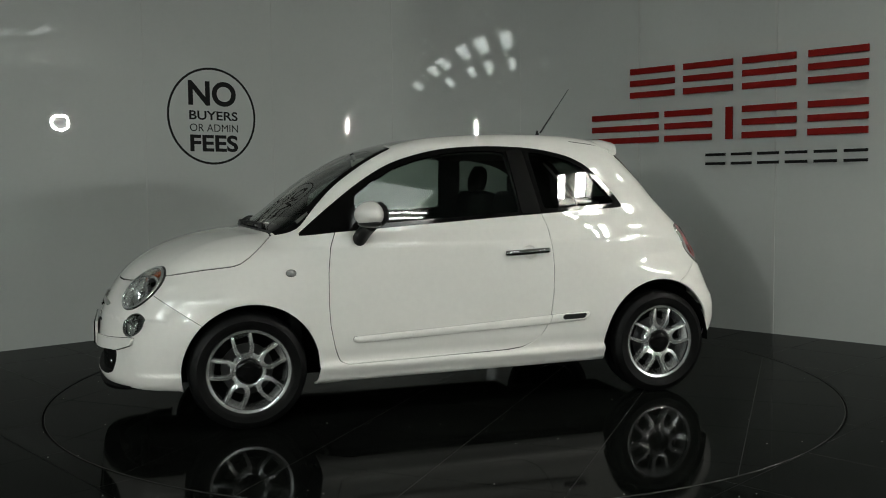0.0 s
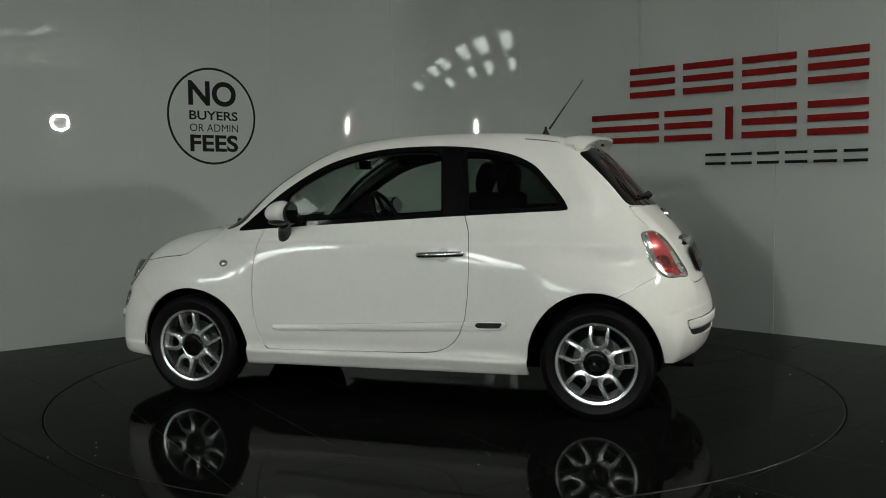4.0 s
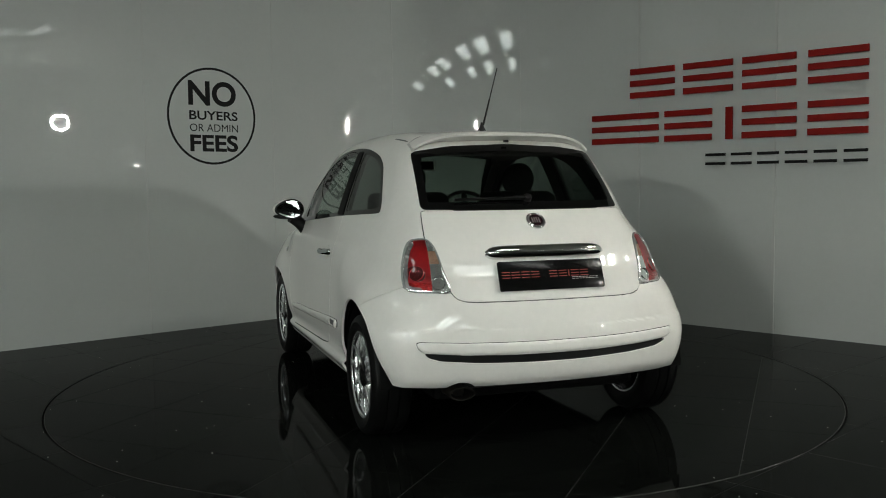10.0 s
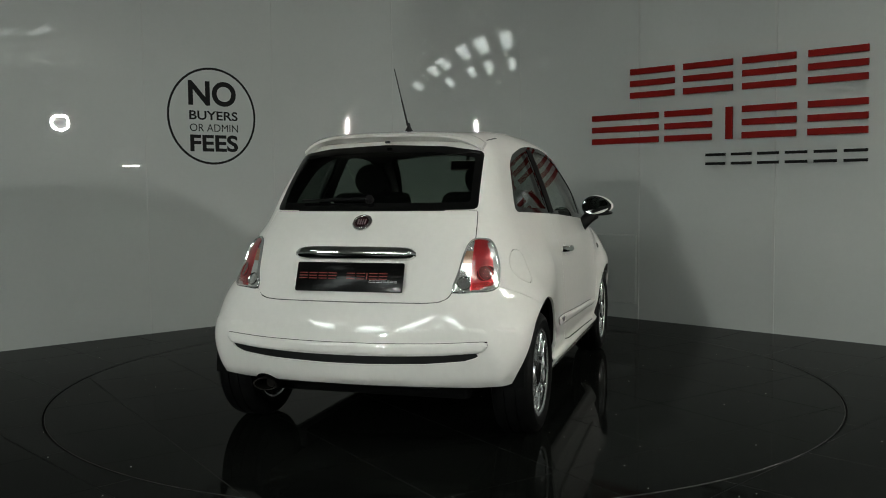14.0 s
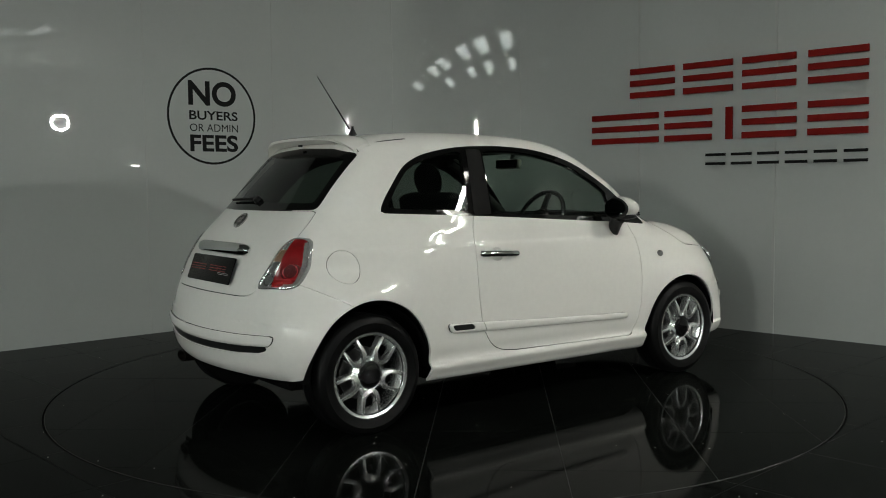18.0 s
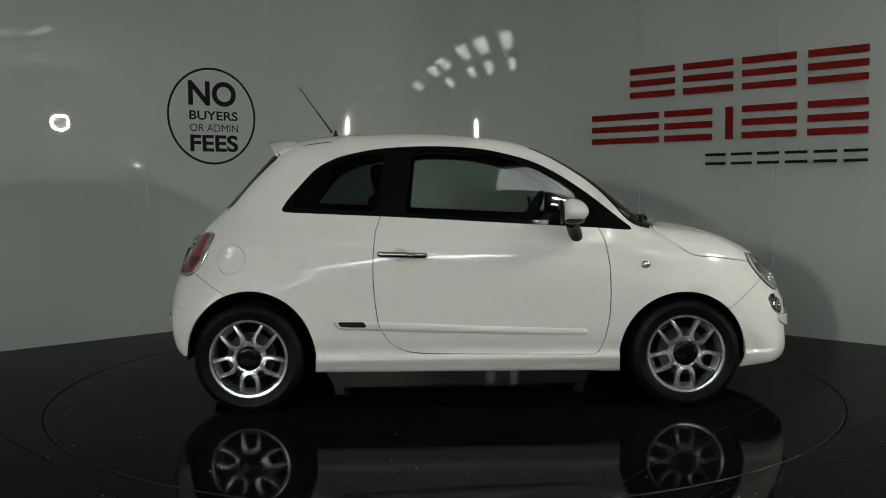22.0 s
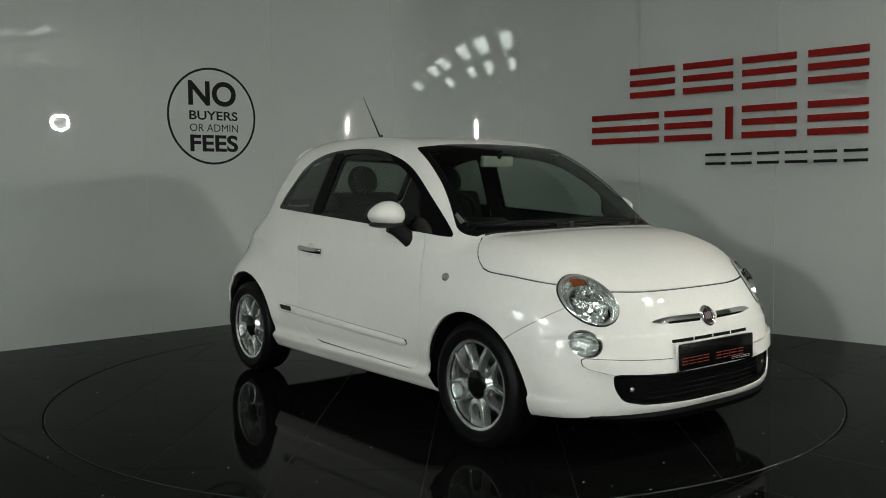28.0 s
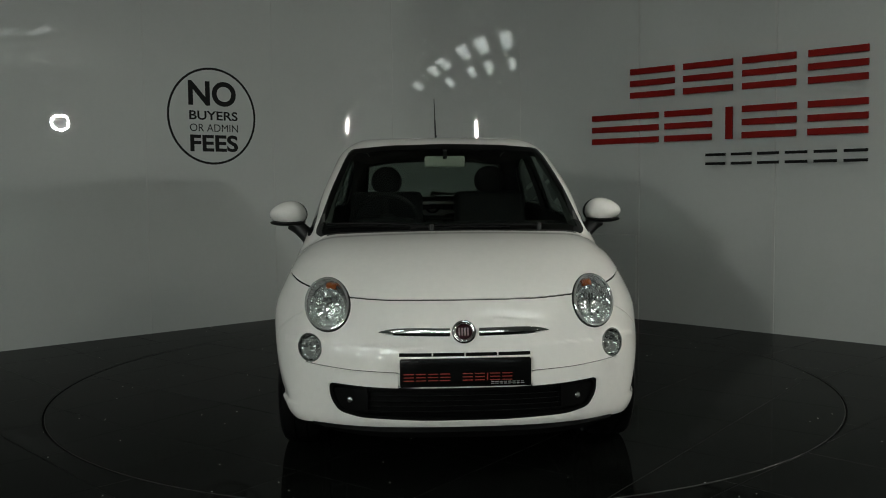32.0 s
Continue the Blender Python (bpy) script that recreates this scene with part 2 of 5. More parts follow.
def wall_line(off=0.0):
    """The walls' foot line, from far left over the curved corner to far right, moved off metres into the room."""
    a, b = CORNER + LDIR * BEND, CORNER + RDIR * BEND
    mid = CORNER + (LDIR + RDIR).normalized() * math.hypot(BEND, BEND * math.tan(LDIR.angle(RDIR) / 2))
    r = (a - mid).length
    pts = [CORNER + LDIR * d for d in (7.0, 5.0, 3.21, 2.03)] + [a]
    a0, a1 = math.atan2(*(a - mid).yx), math.atan2(*(b - mid).yx)
    if a0 < a1:
        a0 += 2 * math.pi
    n = 48
    pts += [mid + r * Vector((math.cos(a0 + (a1 - a0) * k / n), math.sin(a0 + (a1 - a0) * k / n))) for k in range(1, n)]
    pts += [b] + [CORNER + RDIR * d for d in (2.297, 3.507, 5.0, 7.0)]
    out = []
    for i, p in enumerate(pts):
        d = (pts[min(i + 1, len(pts) - 1)] - pts[max(i - 1, 0)]).normalized()
        out.append(p + off * Vector((d.y, -d.x)))
    return out


def build_walls():
    h = 3.6
    inner, outer = wall_line(), wall_line(-0.12)
    for name, i0, i1, lab in (("wall_left", 0, 4, "glossy pale grey panelled showroom wall with printed roundel"), ("wall_corner", 4, len(inner) - 5, "glossy pale grey curved corner wall panel"),
                              ("wall_right", len(inner) - 5, len(inner) - 1, "glossy pale grey panelled showroom wall carrying the raised sign")):
        bm = bmesh.new()
        cols = []
        for i in range(i0, i1 + 1):
            cols.append([bm.verts.new((*inner[i], z)) for z in (0.0, h)] + [bm.verts.new((*outer[i], z)) for z in (h, 0.0)])
        for a, b in zip(cols, cols[1:]):
            for j in range(4):
                bm.faces.new((a[j], a[(j + 1) % 4], b[(j + 1) % 4], b[j]))
        bm.faces.new(cols[0][::-1])
        bm.faces.new(cols[-1])
        tagged(part(name, bm, WALL, smooth=30), lab, "wall", kind="structure")
    for d, side in ((5.6, LDIR), (3.21, LDIR), (2.03, LDIR), (2.297, RDIR), (3.507, RDIR), (4.73, RDIR)):
        p = CORNER + side * d
        n = Vector((-LDIR.y, LDIR.x)) * -1 if side is LDIR else Vector((RDIR.y, -RDIR.x))
        n = n if n.dot(-p) > 0 else -n
        wide = 0.022 if side is RDIR and d > 2 else 0.008
        bm = bmesh.new()
        box(bm, -wide / 2, wide / 2, -0.002, 0.006 if wide > 0.01 else 0.0025, 0.0, h, bevel=0.0015)
        bmesh.ops.transform(bm, matrix=Matrix.Translation((*p, 0)) @ Matrix(((n.y, n.x, 0, 0), (-n.x, n.y, 0, 0), (0, 0, 1, 0), (0, 0, 0, 1))), verts=bm.verts)
        tagged(part("trim", bm, SEAM), "slim pale joint strip between the wall panels", "trim", kind="structure")
    # two joints on the bend
    mid = CORNER + (LDIR + RDIR).normalized() * math.hypot(BEND, BEND * math.tan(LDIR.angle(RDIR) / 2))
    r = (CORNER + LDIR * BEND - mid).length
    for x in (-0.47, 0.745):
        p = Vector((x, mid.y + math.sqrt(r * r - (x - mid.x) ** 2)))
        n = (mid - p).normalized()
        bm = box(bmesh.new(), -0.004, 0.004, -0.002, 0.0025, 0.0, h, bevel=0.0012)
        bmesh.ops.transform(bm, matrix=Matrix.Translation((*p, 0)) @ Matrix(((n.y, n.x, 0, 0), (-n.x, n.y, 0, 0), (0, 0, 1, 0), (0, 0, 0, 1))), verts=bm.verts)
        tagged(part("trim", bm, SEAM), "slim pale joint strip between the wall panels", "trim", kind="structure")


def wall_frame(side, d, z, proud=0.0):
    """A frame on a wall: x runs to the right as seen from the room, y up, z out of the wall."""
    p = CORNER + side * d
    right = (-LDIR if side is LDIR else RDIR).to_3d()
    n = Vector((right.y, -right.x, 0))
    m = Matrix((right, (0, 0, 1), n)).transposed().to_4x4()
    m.translation = (*(p + n.xy * proud), z)
    return m


def clip_poly(poly, c, n):
    out = []
    for i, p in enumerate(poly):
        q = poly[(i + 1) % len(poly)]
        dp, dq = (p - c).dot(n), (q - c).dot(n)
        if dp <= 0:
            out.append(p)
        if dp * dq < 0:
            out.append(p + (q - p) * (dp / (dp - dq)))
    return out


TABLE = 2.257


def inside_disc(poly, radius):
    """Clips a tile's outline to the disc."""
    for k in range(180):
        a = 2 * math.pi * k / 180
        n = Vector((math.cos(a), math.sin(a)))
        poly = clip_poly(poly, n * radius, n)
        if len(poly) < 3:
            return []
    return poly


def tile_mesh(poly, top, thick):
    bm = bmesh.new()
    prism(bm, [tuple(p) for p in poly], top - thick, top, bevel=0.0006)
    bmesh.ops.recalc_face_normals(bm, faces=bm.faces)
    me = bpy.data.meshes.new("tile")
    bm.to_mesh(me)
    bm.free()
    me.materials.append(FLOOR)
    return me


def tile_pieces(name, angle, shift, cells, parent, keep, step=0.6, joint=0.0025):
    ca, sa = math.cos(radians(angle)), math.sin(radians(angle))
    for i in cells:
        for j in cells:
            x0, y0 = i * step + shift[0], j * step + shift[1]
            sq = [(x0 + joint / 2, y0 + joint / 2), (x0 + step - joint / 2, y0 + joint / 2), (x0 + step - joint / 2, y0 + step - joint / 2), (x0 + joint / 2, y0 + step - joint / 2)]
            for poly in keep([Vector((ca * x - sa * y, sa * x + ca * y)) for x, y in sq]):
                ob = new(name, tile_mesh(poly, 0.0, 0.012))
                ob.parent = parent


def outside_disc(poly, radius):
    """What is left of a tile round the disc, in wedges."""
    far, near = max(p.length for p in poly), min(p.length for p in poly)
    mid = sum(poly, Vector((0, 0))) / len(poly)
    if mid.length > 9:
        return []
    if near > radius + 0.02:
        return [poly]
    if far < radius:
        return []
    a = math.atan2(mid.y, mid.x)
    out = []
    for k in range(-12, 12):
        a0, a1 = a + 0.05 * k, a + 0.05 * (k + 1)
        w = clip_poly(poly, Vector((0, 0)), Vector((math.sin(a0), -math.cos(a0))))
        w = clip_poly(w, Vector((0, 0)), Vector((-math.sin(a1), math.cos(a1)))) if len(w) > 2 else []
        am = (a0 + a1) / 2
        n = Vector((math.cos(am), math.sin(am)))
        w = clip_poly(w, n * radius * math.cos(0.0125), -n) if len(w) > 2 else []
        if len(w) > 2:
            out.append(w)
    return out


def room_side(p):
    """True where a point lies in front of both walls."""
    q = Vector(p) - CORNER
    ln, rn = Vector((-LDIR.y, LDIR.x)), Vector((RDIR.y, -RDIR.x))
    ln = ln if ln.dot(-CORNER) > 0 else -ln
    rn = rn if rn.dot(-CORNER) > 0 else -rn
    return min(q.dot(ln), q.dot(rn))


def build_floor():
    bm = bmesh.new()
    n = 128
    ring = [bm.verts.new(((TABLE + 0.012) * math.cos(6.2831853 * k / n), (TABLE + 0.012) * math.sin(6.2831853 * k / n), -0.003)) for k in range(n)]
    edge = []
    for k in range(n):
        a = 6.2831853 * k / n
        c, s = math.cos(a), math.sin(a)
        f = min(31 / abs(c) if abs(c) > 1e-6 else 1e9, 31 / abs(s) if abs(s) > 1e-6 else 1e9)
        edge.append(bm.verts.new((f * c, f * s, -0.001)))
    deep = [bm.verts.new((v.co.x, v.co.y, -0.1)) for v in ring]
    for k in range(n):
        j = (k + 1) % n
        bm.faces.new((ring[k], edge[k], edge[j], ring[j]))
        bm.faces.new((ring[k], ring[j], deep[j], deep[k]))
    bm.faces.new(deep)
    floor = tagged(part("floor", bm, GROUT), "polished black tiled showroom floor with thin joints", "floor", kind="structure")

    def keep(poly):
        if max(room_side(p) for p in poly) < 0.02 or min(p.y for p in poly) < -6.5 or max(abs(p.x) for p in poly) > 6:
            return []
        bits = outside_disc(poly, TABLE + 0.012)
        return bits

    ang = math.degrees(math.atan2(-LDIR.y, -LDIR.x)) + 3.0
    whole, cut = [], []

    def sort(poly):
        bits = keep(poly)
        if len(bits) == 1:
            return bits
        cut.extend(bits)
        return []
    tile_pieces("tile", ang, (0.02, 0.14), range(-16, 12), floor, sort)
    bm = bmesh.new()
    for poly in cut:
        lo = [bm.verts.new((p.x, p.y, 0.0)) for p in poly]
        bm.faces.new(lo)
    bmesh.ops.remove_doubles(bm, verts=bm.verts, dist=1e-4)
    tagged(part("cut_tile", bm, FLOOR, floor), kind="stuff")
    # the rest of the hall's tiles, away from the turntable
    bm = bmesh.new()
    ca, sa = math.cos(radians(ang)), math.sin(radians(ang))
    for i in range(-60, 60):
        for j in range(-60, 60):
            x, y = i * 0.6 + 0.02, j * 0.6 + 0.14
            sq = [Vector((ca * p - sa * q, sa * p + ca * q)) for p, q in ((x + 0.00125, y + 0.00125), (x + 0.59875, y + 0.00125), (x + 0.59875, y + 0.59875), (x + 0.00125, y + 0.59875))]
            near = not (min(p.y for p in sq) < -6.5 or max(abs(p.x) for p in sq) > 6) and sum(sq, Vector((0, 0))).length / 4 <= 9
            if not near and max(room_side(p) for p in sq) > 0.02 and all(abs(p.x) < 20 and p.y > -30 for p in sq):
                bm.faces.new([bm.verts.new((p.x, p.y, 0.0)) for p in sq])
    tagged(part("hall_tile", bm, FLOOR, floor), kind="stuff")
    return floor


def build_table():
    t = thing("turntable", "round turntable faced with polished black tiles, flush in the floor", "turntable")
    bm = bmesh.new()
    lathe(bm, [(0, -0.06), (TABLE - 0.004, -0.06), (TABLE, -0.056), (TABLE, -0.003), (TABLE - 0.002, -0.001), (0, -0.001)], n=128)
    part("base", bm, GROUT, t, smooth=30)
    # added black ring: the gap's dark line, put in as colour
    part("edge_gap_fill", lathe(bmesh.new(), [(TABLE + 0.0006, -0.05), (TABLE + 0.0006, -0.003), (TABLE + 0.0105, -0.003), (TABLE + 0.0105, -0.05)], n=128, closed=True), DARK, t, "black ring added to keep the gap round the turntable dark", smooth=30)
    tile_pieces("tile", -40, (0.0, 0.0), range(-4, 4), t, lambda p: [q for q in [inside_disc(p, TABLE - 0.004)] if q])
    return t


def build_hall():
    """The rest of the hall behind the camera: plain walls, ceiling, lamps, windows."""
    x0, x1, y0, y1, h = -20.0, 20.0, -30.0, 9.0, 4.9
    for name, b in (("wall_hall_west", (x0 - 0.2, x0, y0, y1, 0, h)), ("wall_hall_east", (x1, x1 + 0.2, y0, y1, 0, h)), ("wall_hall_south", (x0, x1, y0 - 0.2, y0, 0, h)), ("wall_hall_north", (x0, x1, y1, y1 + 0.2, 0, h))):
        tagged(part(name, box(bmesh.new(), *b), HALL), "plain grey wall of the hall", "wall", kind="structure")
    tagged(part("ceiling", box(bmesh.new(), x0, x1, y0, y1, h, h + 0.2), CEIL), "plain grey hall ceiling", "ceiling", kind="structure")
    # twin tube lamps
    lamp = thing("ceiling_light", "white twin tube ceiling light, switched on", "ceiling light", at=pose(5.22, -2.3, 4.75, 0, 0, 47))
    part("housing", box(bmesh.new(), -0.3, 0.3, -0.58, 0.58, 0.02, 0.1, bevel=0.01), WHITE_METAL, lamp)
    for s in (-0.175, 0.175):
        part("tube_cover", box(bmesh.new(), s - 0.084, s + 0.084, -0.53, 0.53, -0.01, 0.018, bevel=0.01), TUBES, lamp, "glowing white diffuser")
    # shields added to keep the lit tubes out of the walls' reflections
    for s in (-0.29, 0.29):
        part("side_shield", box(bmesh.new(), s - 0.008, s + 0.008, -0.57, 0.57, -0.17, 0.019), WHITE_METAL, lamp)
    for s in (-0.57, 0.57):
        part("end_shield", box(bmesh.new(), -0.28, 0.28, s - 0.008, s + 0.008, -0.17, 0.019), WHITE_METAL, lamp)
    for s in (-0.3, 0.3):
        part("hanger", tube(bmesh.new(), [(0, s, 0.1), (0, s, 0.152)], 0.006, n=6), WHITE_METAL, lamp)
    bay = None
    for x, y, z in ((17.3, -10.4, 3.25), (-6.7, -14.9, 2.89)):
        # the heads are tilted towards the turntable
        m = pose(x, y, z, 0, 0, math.degrees(math.atan2(x, -y)))
        if bay is None:
            head = pose(0, 0, 0, 62, 0, 0)
            bay = thing("bay_lamp", "round hanging bay lamp with a lit ring", "pendant lamp", "round bay lamps")
            lathe_bm = lathe(bmesh.new(), [(0.0, 0.16), (0.1, 0.15), (0.29, 0.05), (0.3, 0.01), (0.288, 0.01), (0.284, 0.03), (0, 0.06)], n=32)
            part("shade", lathe_bm, WHITE_METAL, bay, m=head, smooth=40)
            part("ring", lathe(bmesh.new(), [(0.25 + 0.032 * math.cos(a), -0.03 + 0.035 * math.sin(a)) for a in np.linspace(0, 2 * math.pi, 13)[:-1]], n=36, closed=True), BAYS, bay, "glowing ring", m=head, smooth=60)
            part("diffuser", lathe(bmesh.new(), [(0, -0.20), (0.1, -0.19), (0.16, -0.13), (0.185, -0.06), (0.185, 0.02), (0, 0.025)], n=32), DOME, bay, "softly glowing dome", m=head, smooth=40)
            part("cable", tube(bmesh.new(), [(0, -0.1, 0.05), (0, -0.1, 2.01)], 0.008, n=6), WHITE_METAL, bay)
            bay.matrix_basis = m
        else:
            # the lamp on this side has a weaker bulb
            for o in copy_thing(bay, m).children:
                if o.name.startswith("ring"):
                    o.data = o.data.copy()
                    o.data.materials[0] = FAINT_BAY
    # slim strip lights under the hall ceiling, unseen, added for streaks on the paint and front light
    slim = None
    for x, y in ((-3.2, -7.0), (0.4, -7.2), (4.0, -7.0), (-1.6, -10.6), (2.4, -10.6)):
        m = pose(x, y, 4.8, 0, 0, 8)
        if slim is None:
            slim = thing("strip_light", "unseen slim white strip light added under the hall ceiling, switched on", "ceiling light", "hall strip lights")
            part("diffuser", box(bmesh.new(), -0.7, 0.7, -0.05, 0.05, 0.0, 0.03, bevel=0.008), STRIPS, slim, "glowing cover")
            part("housing", box(bmesh.new(), -0.74, 0.74, -0.064, 0.064, 0.031, 0.1, bevel=0.006), WHITE_METAL, slim)
            # shields added so the strips don't show in the curved wall
            for k in (-1, 1):
                part("side_shield", box(bmesh.new(), -0.74, 0.74, k * 0.062 - 0.002, k * 0.062 + 0.002, -0.05, 0.0305), TRIM, slim, "dark shield added to hide the strip from the walls")
                part("end_shield", box(bmesh.new(), k * 0.738 - 0.002, k * 0.738 + 0.002, -0.0595, 0.0595, -0.05, 0.0305), TRIM, slim, "dark shield added to hide the strip from the walls")
            slim.matrix_basis = m
        else:
            copy_thing(slim, m)
    # a round lamp beside the twin tubes
    p = thing("round_light", "round white ceiling light, switched on", "ceiling light", at=pose(5.9, -1.6, 4.75))
    part("diffuser", lathe(bmesh.new(), [(0, -0.02), (0.24, -0.016), (0.265, 0.0), (0.265, 0.012), (0, 0.014)], n=32), TUBES, p, "glowing white disc", smooth=40)
    part("housing", lathe(bmesh.new(), [(0, 0.015), (0.275, 0.015), (0.285, 0.03), (0.22, 0.09), (0, 0.1)], n=32), WHITE_METAL, p, smooth=40)
    # deep shade, added to hide the glowing disc from the glossy walls
    part("shade", lathe(bmesh.new(), [(0.27, -0.13), (0.28, -0.13), (0.28, 0.014), (0.27, 0.014)], n=32, closed=True), WHITE_METAL, p, smooth=40)
    part("hanger", tube(bmesh.new(), [(0, 0, 0.09), (0, 0, 0.152)], 0.008, n=6), WHITE_METAL, p)
    # an open twin tube lamp over the camera
    p = thing("tube_light", "bare twin tube light under the hall ceiling, switched on", "ceiling light", at=pose(2.55, -5.0, 4.78, 0, 0, 4))
    part("housing", box(bmesh.new(), -0.85, 0.85, -0.05, 0.05, 0.04, 0.12, bevel=0.006), WHITE_METAL, p)
    for k in (-0.085, 0.085):
        part("tube", tube(bmesh.new(), [(-0.8, k, 0.0), (0.8, k, 0.0)], 0.02, n=10), STRIPS, p, "glowing tube", smooth=40)
        for e in (-0.81, 0.81):
            part("tube_holder", box(bmesh.new(), e - 0.012, e + 0.012, k - 0.025, k + 0.025, -0.025, 0.042, bevel=0.003), WHITE_METAL, p)
    strip = None
    for y, z in ((-11.8, 2.03), (-9.4, 1.94)):
        m = pose(19.97, y, z)
        if strip is None:
            strip = thing("wall_light", "slim lit wall light on the hall wall", "wall light", "hall wall lights")
            part("tube_cover", box(bmesh.new(), -0.05, -0.01, -0.35, 0.35, -0.03, 0.03, bevel=0.008), TUBES, strip, "glowing cover")
            part("back_plate", box(bmesh.new(), -0.01, 0.02, -0.38, 0.38, -0.05, 0.05, bevel=0.004), WHITE_METAL, strip)
            strip.matrix_basis = m
        else:
            copy_thing(strip, m)
    # roof lights: two rows of panes that run along the sign's wall, and two narrow ones to the side, added for a pale
    # smear in the left wall's gloss
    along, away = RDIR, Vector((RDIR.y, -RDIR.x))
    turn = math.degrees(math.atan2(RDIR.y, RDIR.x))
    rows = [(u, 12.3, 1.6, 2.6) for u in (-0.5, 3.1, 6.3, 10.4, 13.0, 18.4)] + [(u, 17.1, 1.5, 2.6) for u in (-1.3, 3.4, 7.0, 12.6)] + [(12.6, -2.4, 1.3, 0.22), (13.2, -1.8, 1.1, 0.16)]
    # three more panes, added to glow as bright shapes mirrored in wall and windows
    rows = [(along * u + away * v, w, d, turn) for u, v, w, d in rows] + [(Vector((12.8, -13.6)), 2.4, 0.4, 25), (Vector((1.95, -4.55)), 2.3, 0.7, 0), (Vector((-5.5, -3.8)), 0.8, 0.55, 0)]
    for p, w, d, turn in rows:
        sky = thing("roof_light", "bright roof light pane in the hall ceiling, the small ones added", "skylight", "hall roof lights", at=pose(p.x, p.y, 4.86, 0, 0, turn))
        part("pane", box(bmesh.new(), -w / 2, w / 2, -d / 2, d / 2, 0.0, 0.02), PANES if d > 1 else SOFT_PANE, sky, "bright pane" if d > 1 else "glowing pane standing in for a mirrored bright shape")
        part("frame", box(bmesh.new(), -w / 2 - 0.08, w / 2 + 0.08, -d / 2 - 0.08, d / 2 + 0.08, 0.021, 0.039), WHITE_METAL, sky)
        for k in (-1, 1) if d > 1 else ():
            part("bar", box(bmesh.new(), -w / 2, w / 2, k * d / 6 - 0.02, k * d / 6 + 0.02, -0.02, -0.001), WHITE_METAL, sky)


build_walls()
build_floor()
turntable = build_table()
build_hall()


# ---- the car: one smooth skin, cut along its joints ----
# side outline at the middle: x forward, z up
OUTLINE = curve([(1.80, 0.205), (1.85, 0.235), (1.862, 0.30), (1.858, 0.40), (1.85, 0.48), (1.832, 0.55), (1.808, 0.61), (1.77, 0.68), (1.715, 0.748), (1.65, 0.803), (1.568, 0.853), (1.467, 0.898),
                 (1.334, 0.937), (1.2, 0.96), (1.08, 0.972), (0.97, 1.032), (0.853, 1.12), (0.683, 1.24), (0.51, 1.338), (0.36, 1.402), (0.22, 1.440), (0.05, 1.463), (-0.15, 1.476), (-0.35, 1.480), (-0.55, 1.479),
                 (-0.75, 1.471), (-0.92, 1.449), (-1.02, 1.418), (-1.10, 1.36), (-1.21, 1.25), (-1.32, 1.13), (-1.405, 1.045), (-1.47, 0.975), (-1.535, 0.885), (-1.585, 0.80), (-1.625, 0.71),
                 (-1.665, 0.62), (-1.692, 0.54), (-1.70, 0.46), (-1.692, 0.38), (-1.665, 0.31), (-1.60, 0.27), (-1.4, 0.225), (-0.8, 0.195), (0.2, 0.185), (1.2, 0.18), (1.6, 0.185)], 6, closed=True)
# half width against height at the doors
SECTION = curve([(0.17, 0.70), (0.20, 0.752), (0.235, 0.775), (0.265, 0.786), (0.285, 0.788), (0.30, 0.778), (0.35, 0.783), (0.45, 0.79), (0.55, 0.791), (0.65, 0.789), (0.75, 0.783), (0.82, 0.774), (0.87, 0.764), (0.89, 0.755),
                 (0.95, 0.737), (1.0, 0.718), (1.1, 0.683), (1.2, 0.644), (1.3, 0.602), (1.4, 0.556), (1.5, 0.505)], 6)


def polygon_distance(px, pz, poly):
    """Signed distance to a closed outline, negative inside."""
    px, pz = np.asarray(px, float), np.asarray(pz, float)
    best, inside = np.full(px.shape, 1e9), np.zeros(px.shape, bool)
    for (ax, az), (bx, bz) in zip(poly, np.roll(poly, -1, axis=0)):
        dx, dz = bx - ax, bz - az
        t = np.clip(((px - ax) * dx + (pz - az) * dz) / max(dx * dx + dz * dz, 1e-12), 0, 1)
        best = np.minimum(best, (px - ax - t * dx) ** 2 + (pz - az - t * dz) ** 2)
        if az != bz:
            inside ^= ((az > pz) != (bz > pz)) & (px < dx * (pz - az) / dz + ax)
    return np.where(inside, -1, 1) * np.sqrt(best)


GX, GZ = np.linspace(-2.3, 2.4, 472), np.linspace(-0.2, 2.0, 222)
SIDE_FIELD = polygon_distance(*np.meshgrid(GX, GZ, indexing="ij"), OUTLINE)


def side_field(x, z):
    i = np.clip((x - GX[0]) / (GX[1] - GX[0]), 0, len(GX) - 1.001)
    j = np.clip((z - GZ[0]) / (GZ[1] - GZ[0]), 0, len(GZ) - 1.001)
    a, b = i.astype(int), j.astype(int)
    u, w = i - a, j - b
    f = SIDE_FIELD
    return f[a, b] * (1 - u) * (1 - w) + f[a + 1, b] * u * (1 - w) + f[a, b + 1] * (1 - u) * w + f[a + 1, b + 1] * u * w


def step(x, a, b):
    t = np.clip((x - a) / (b - a), 0, 1)
    return t * t * (3 - 2 * t)


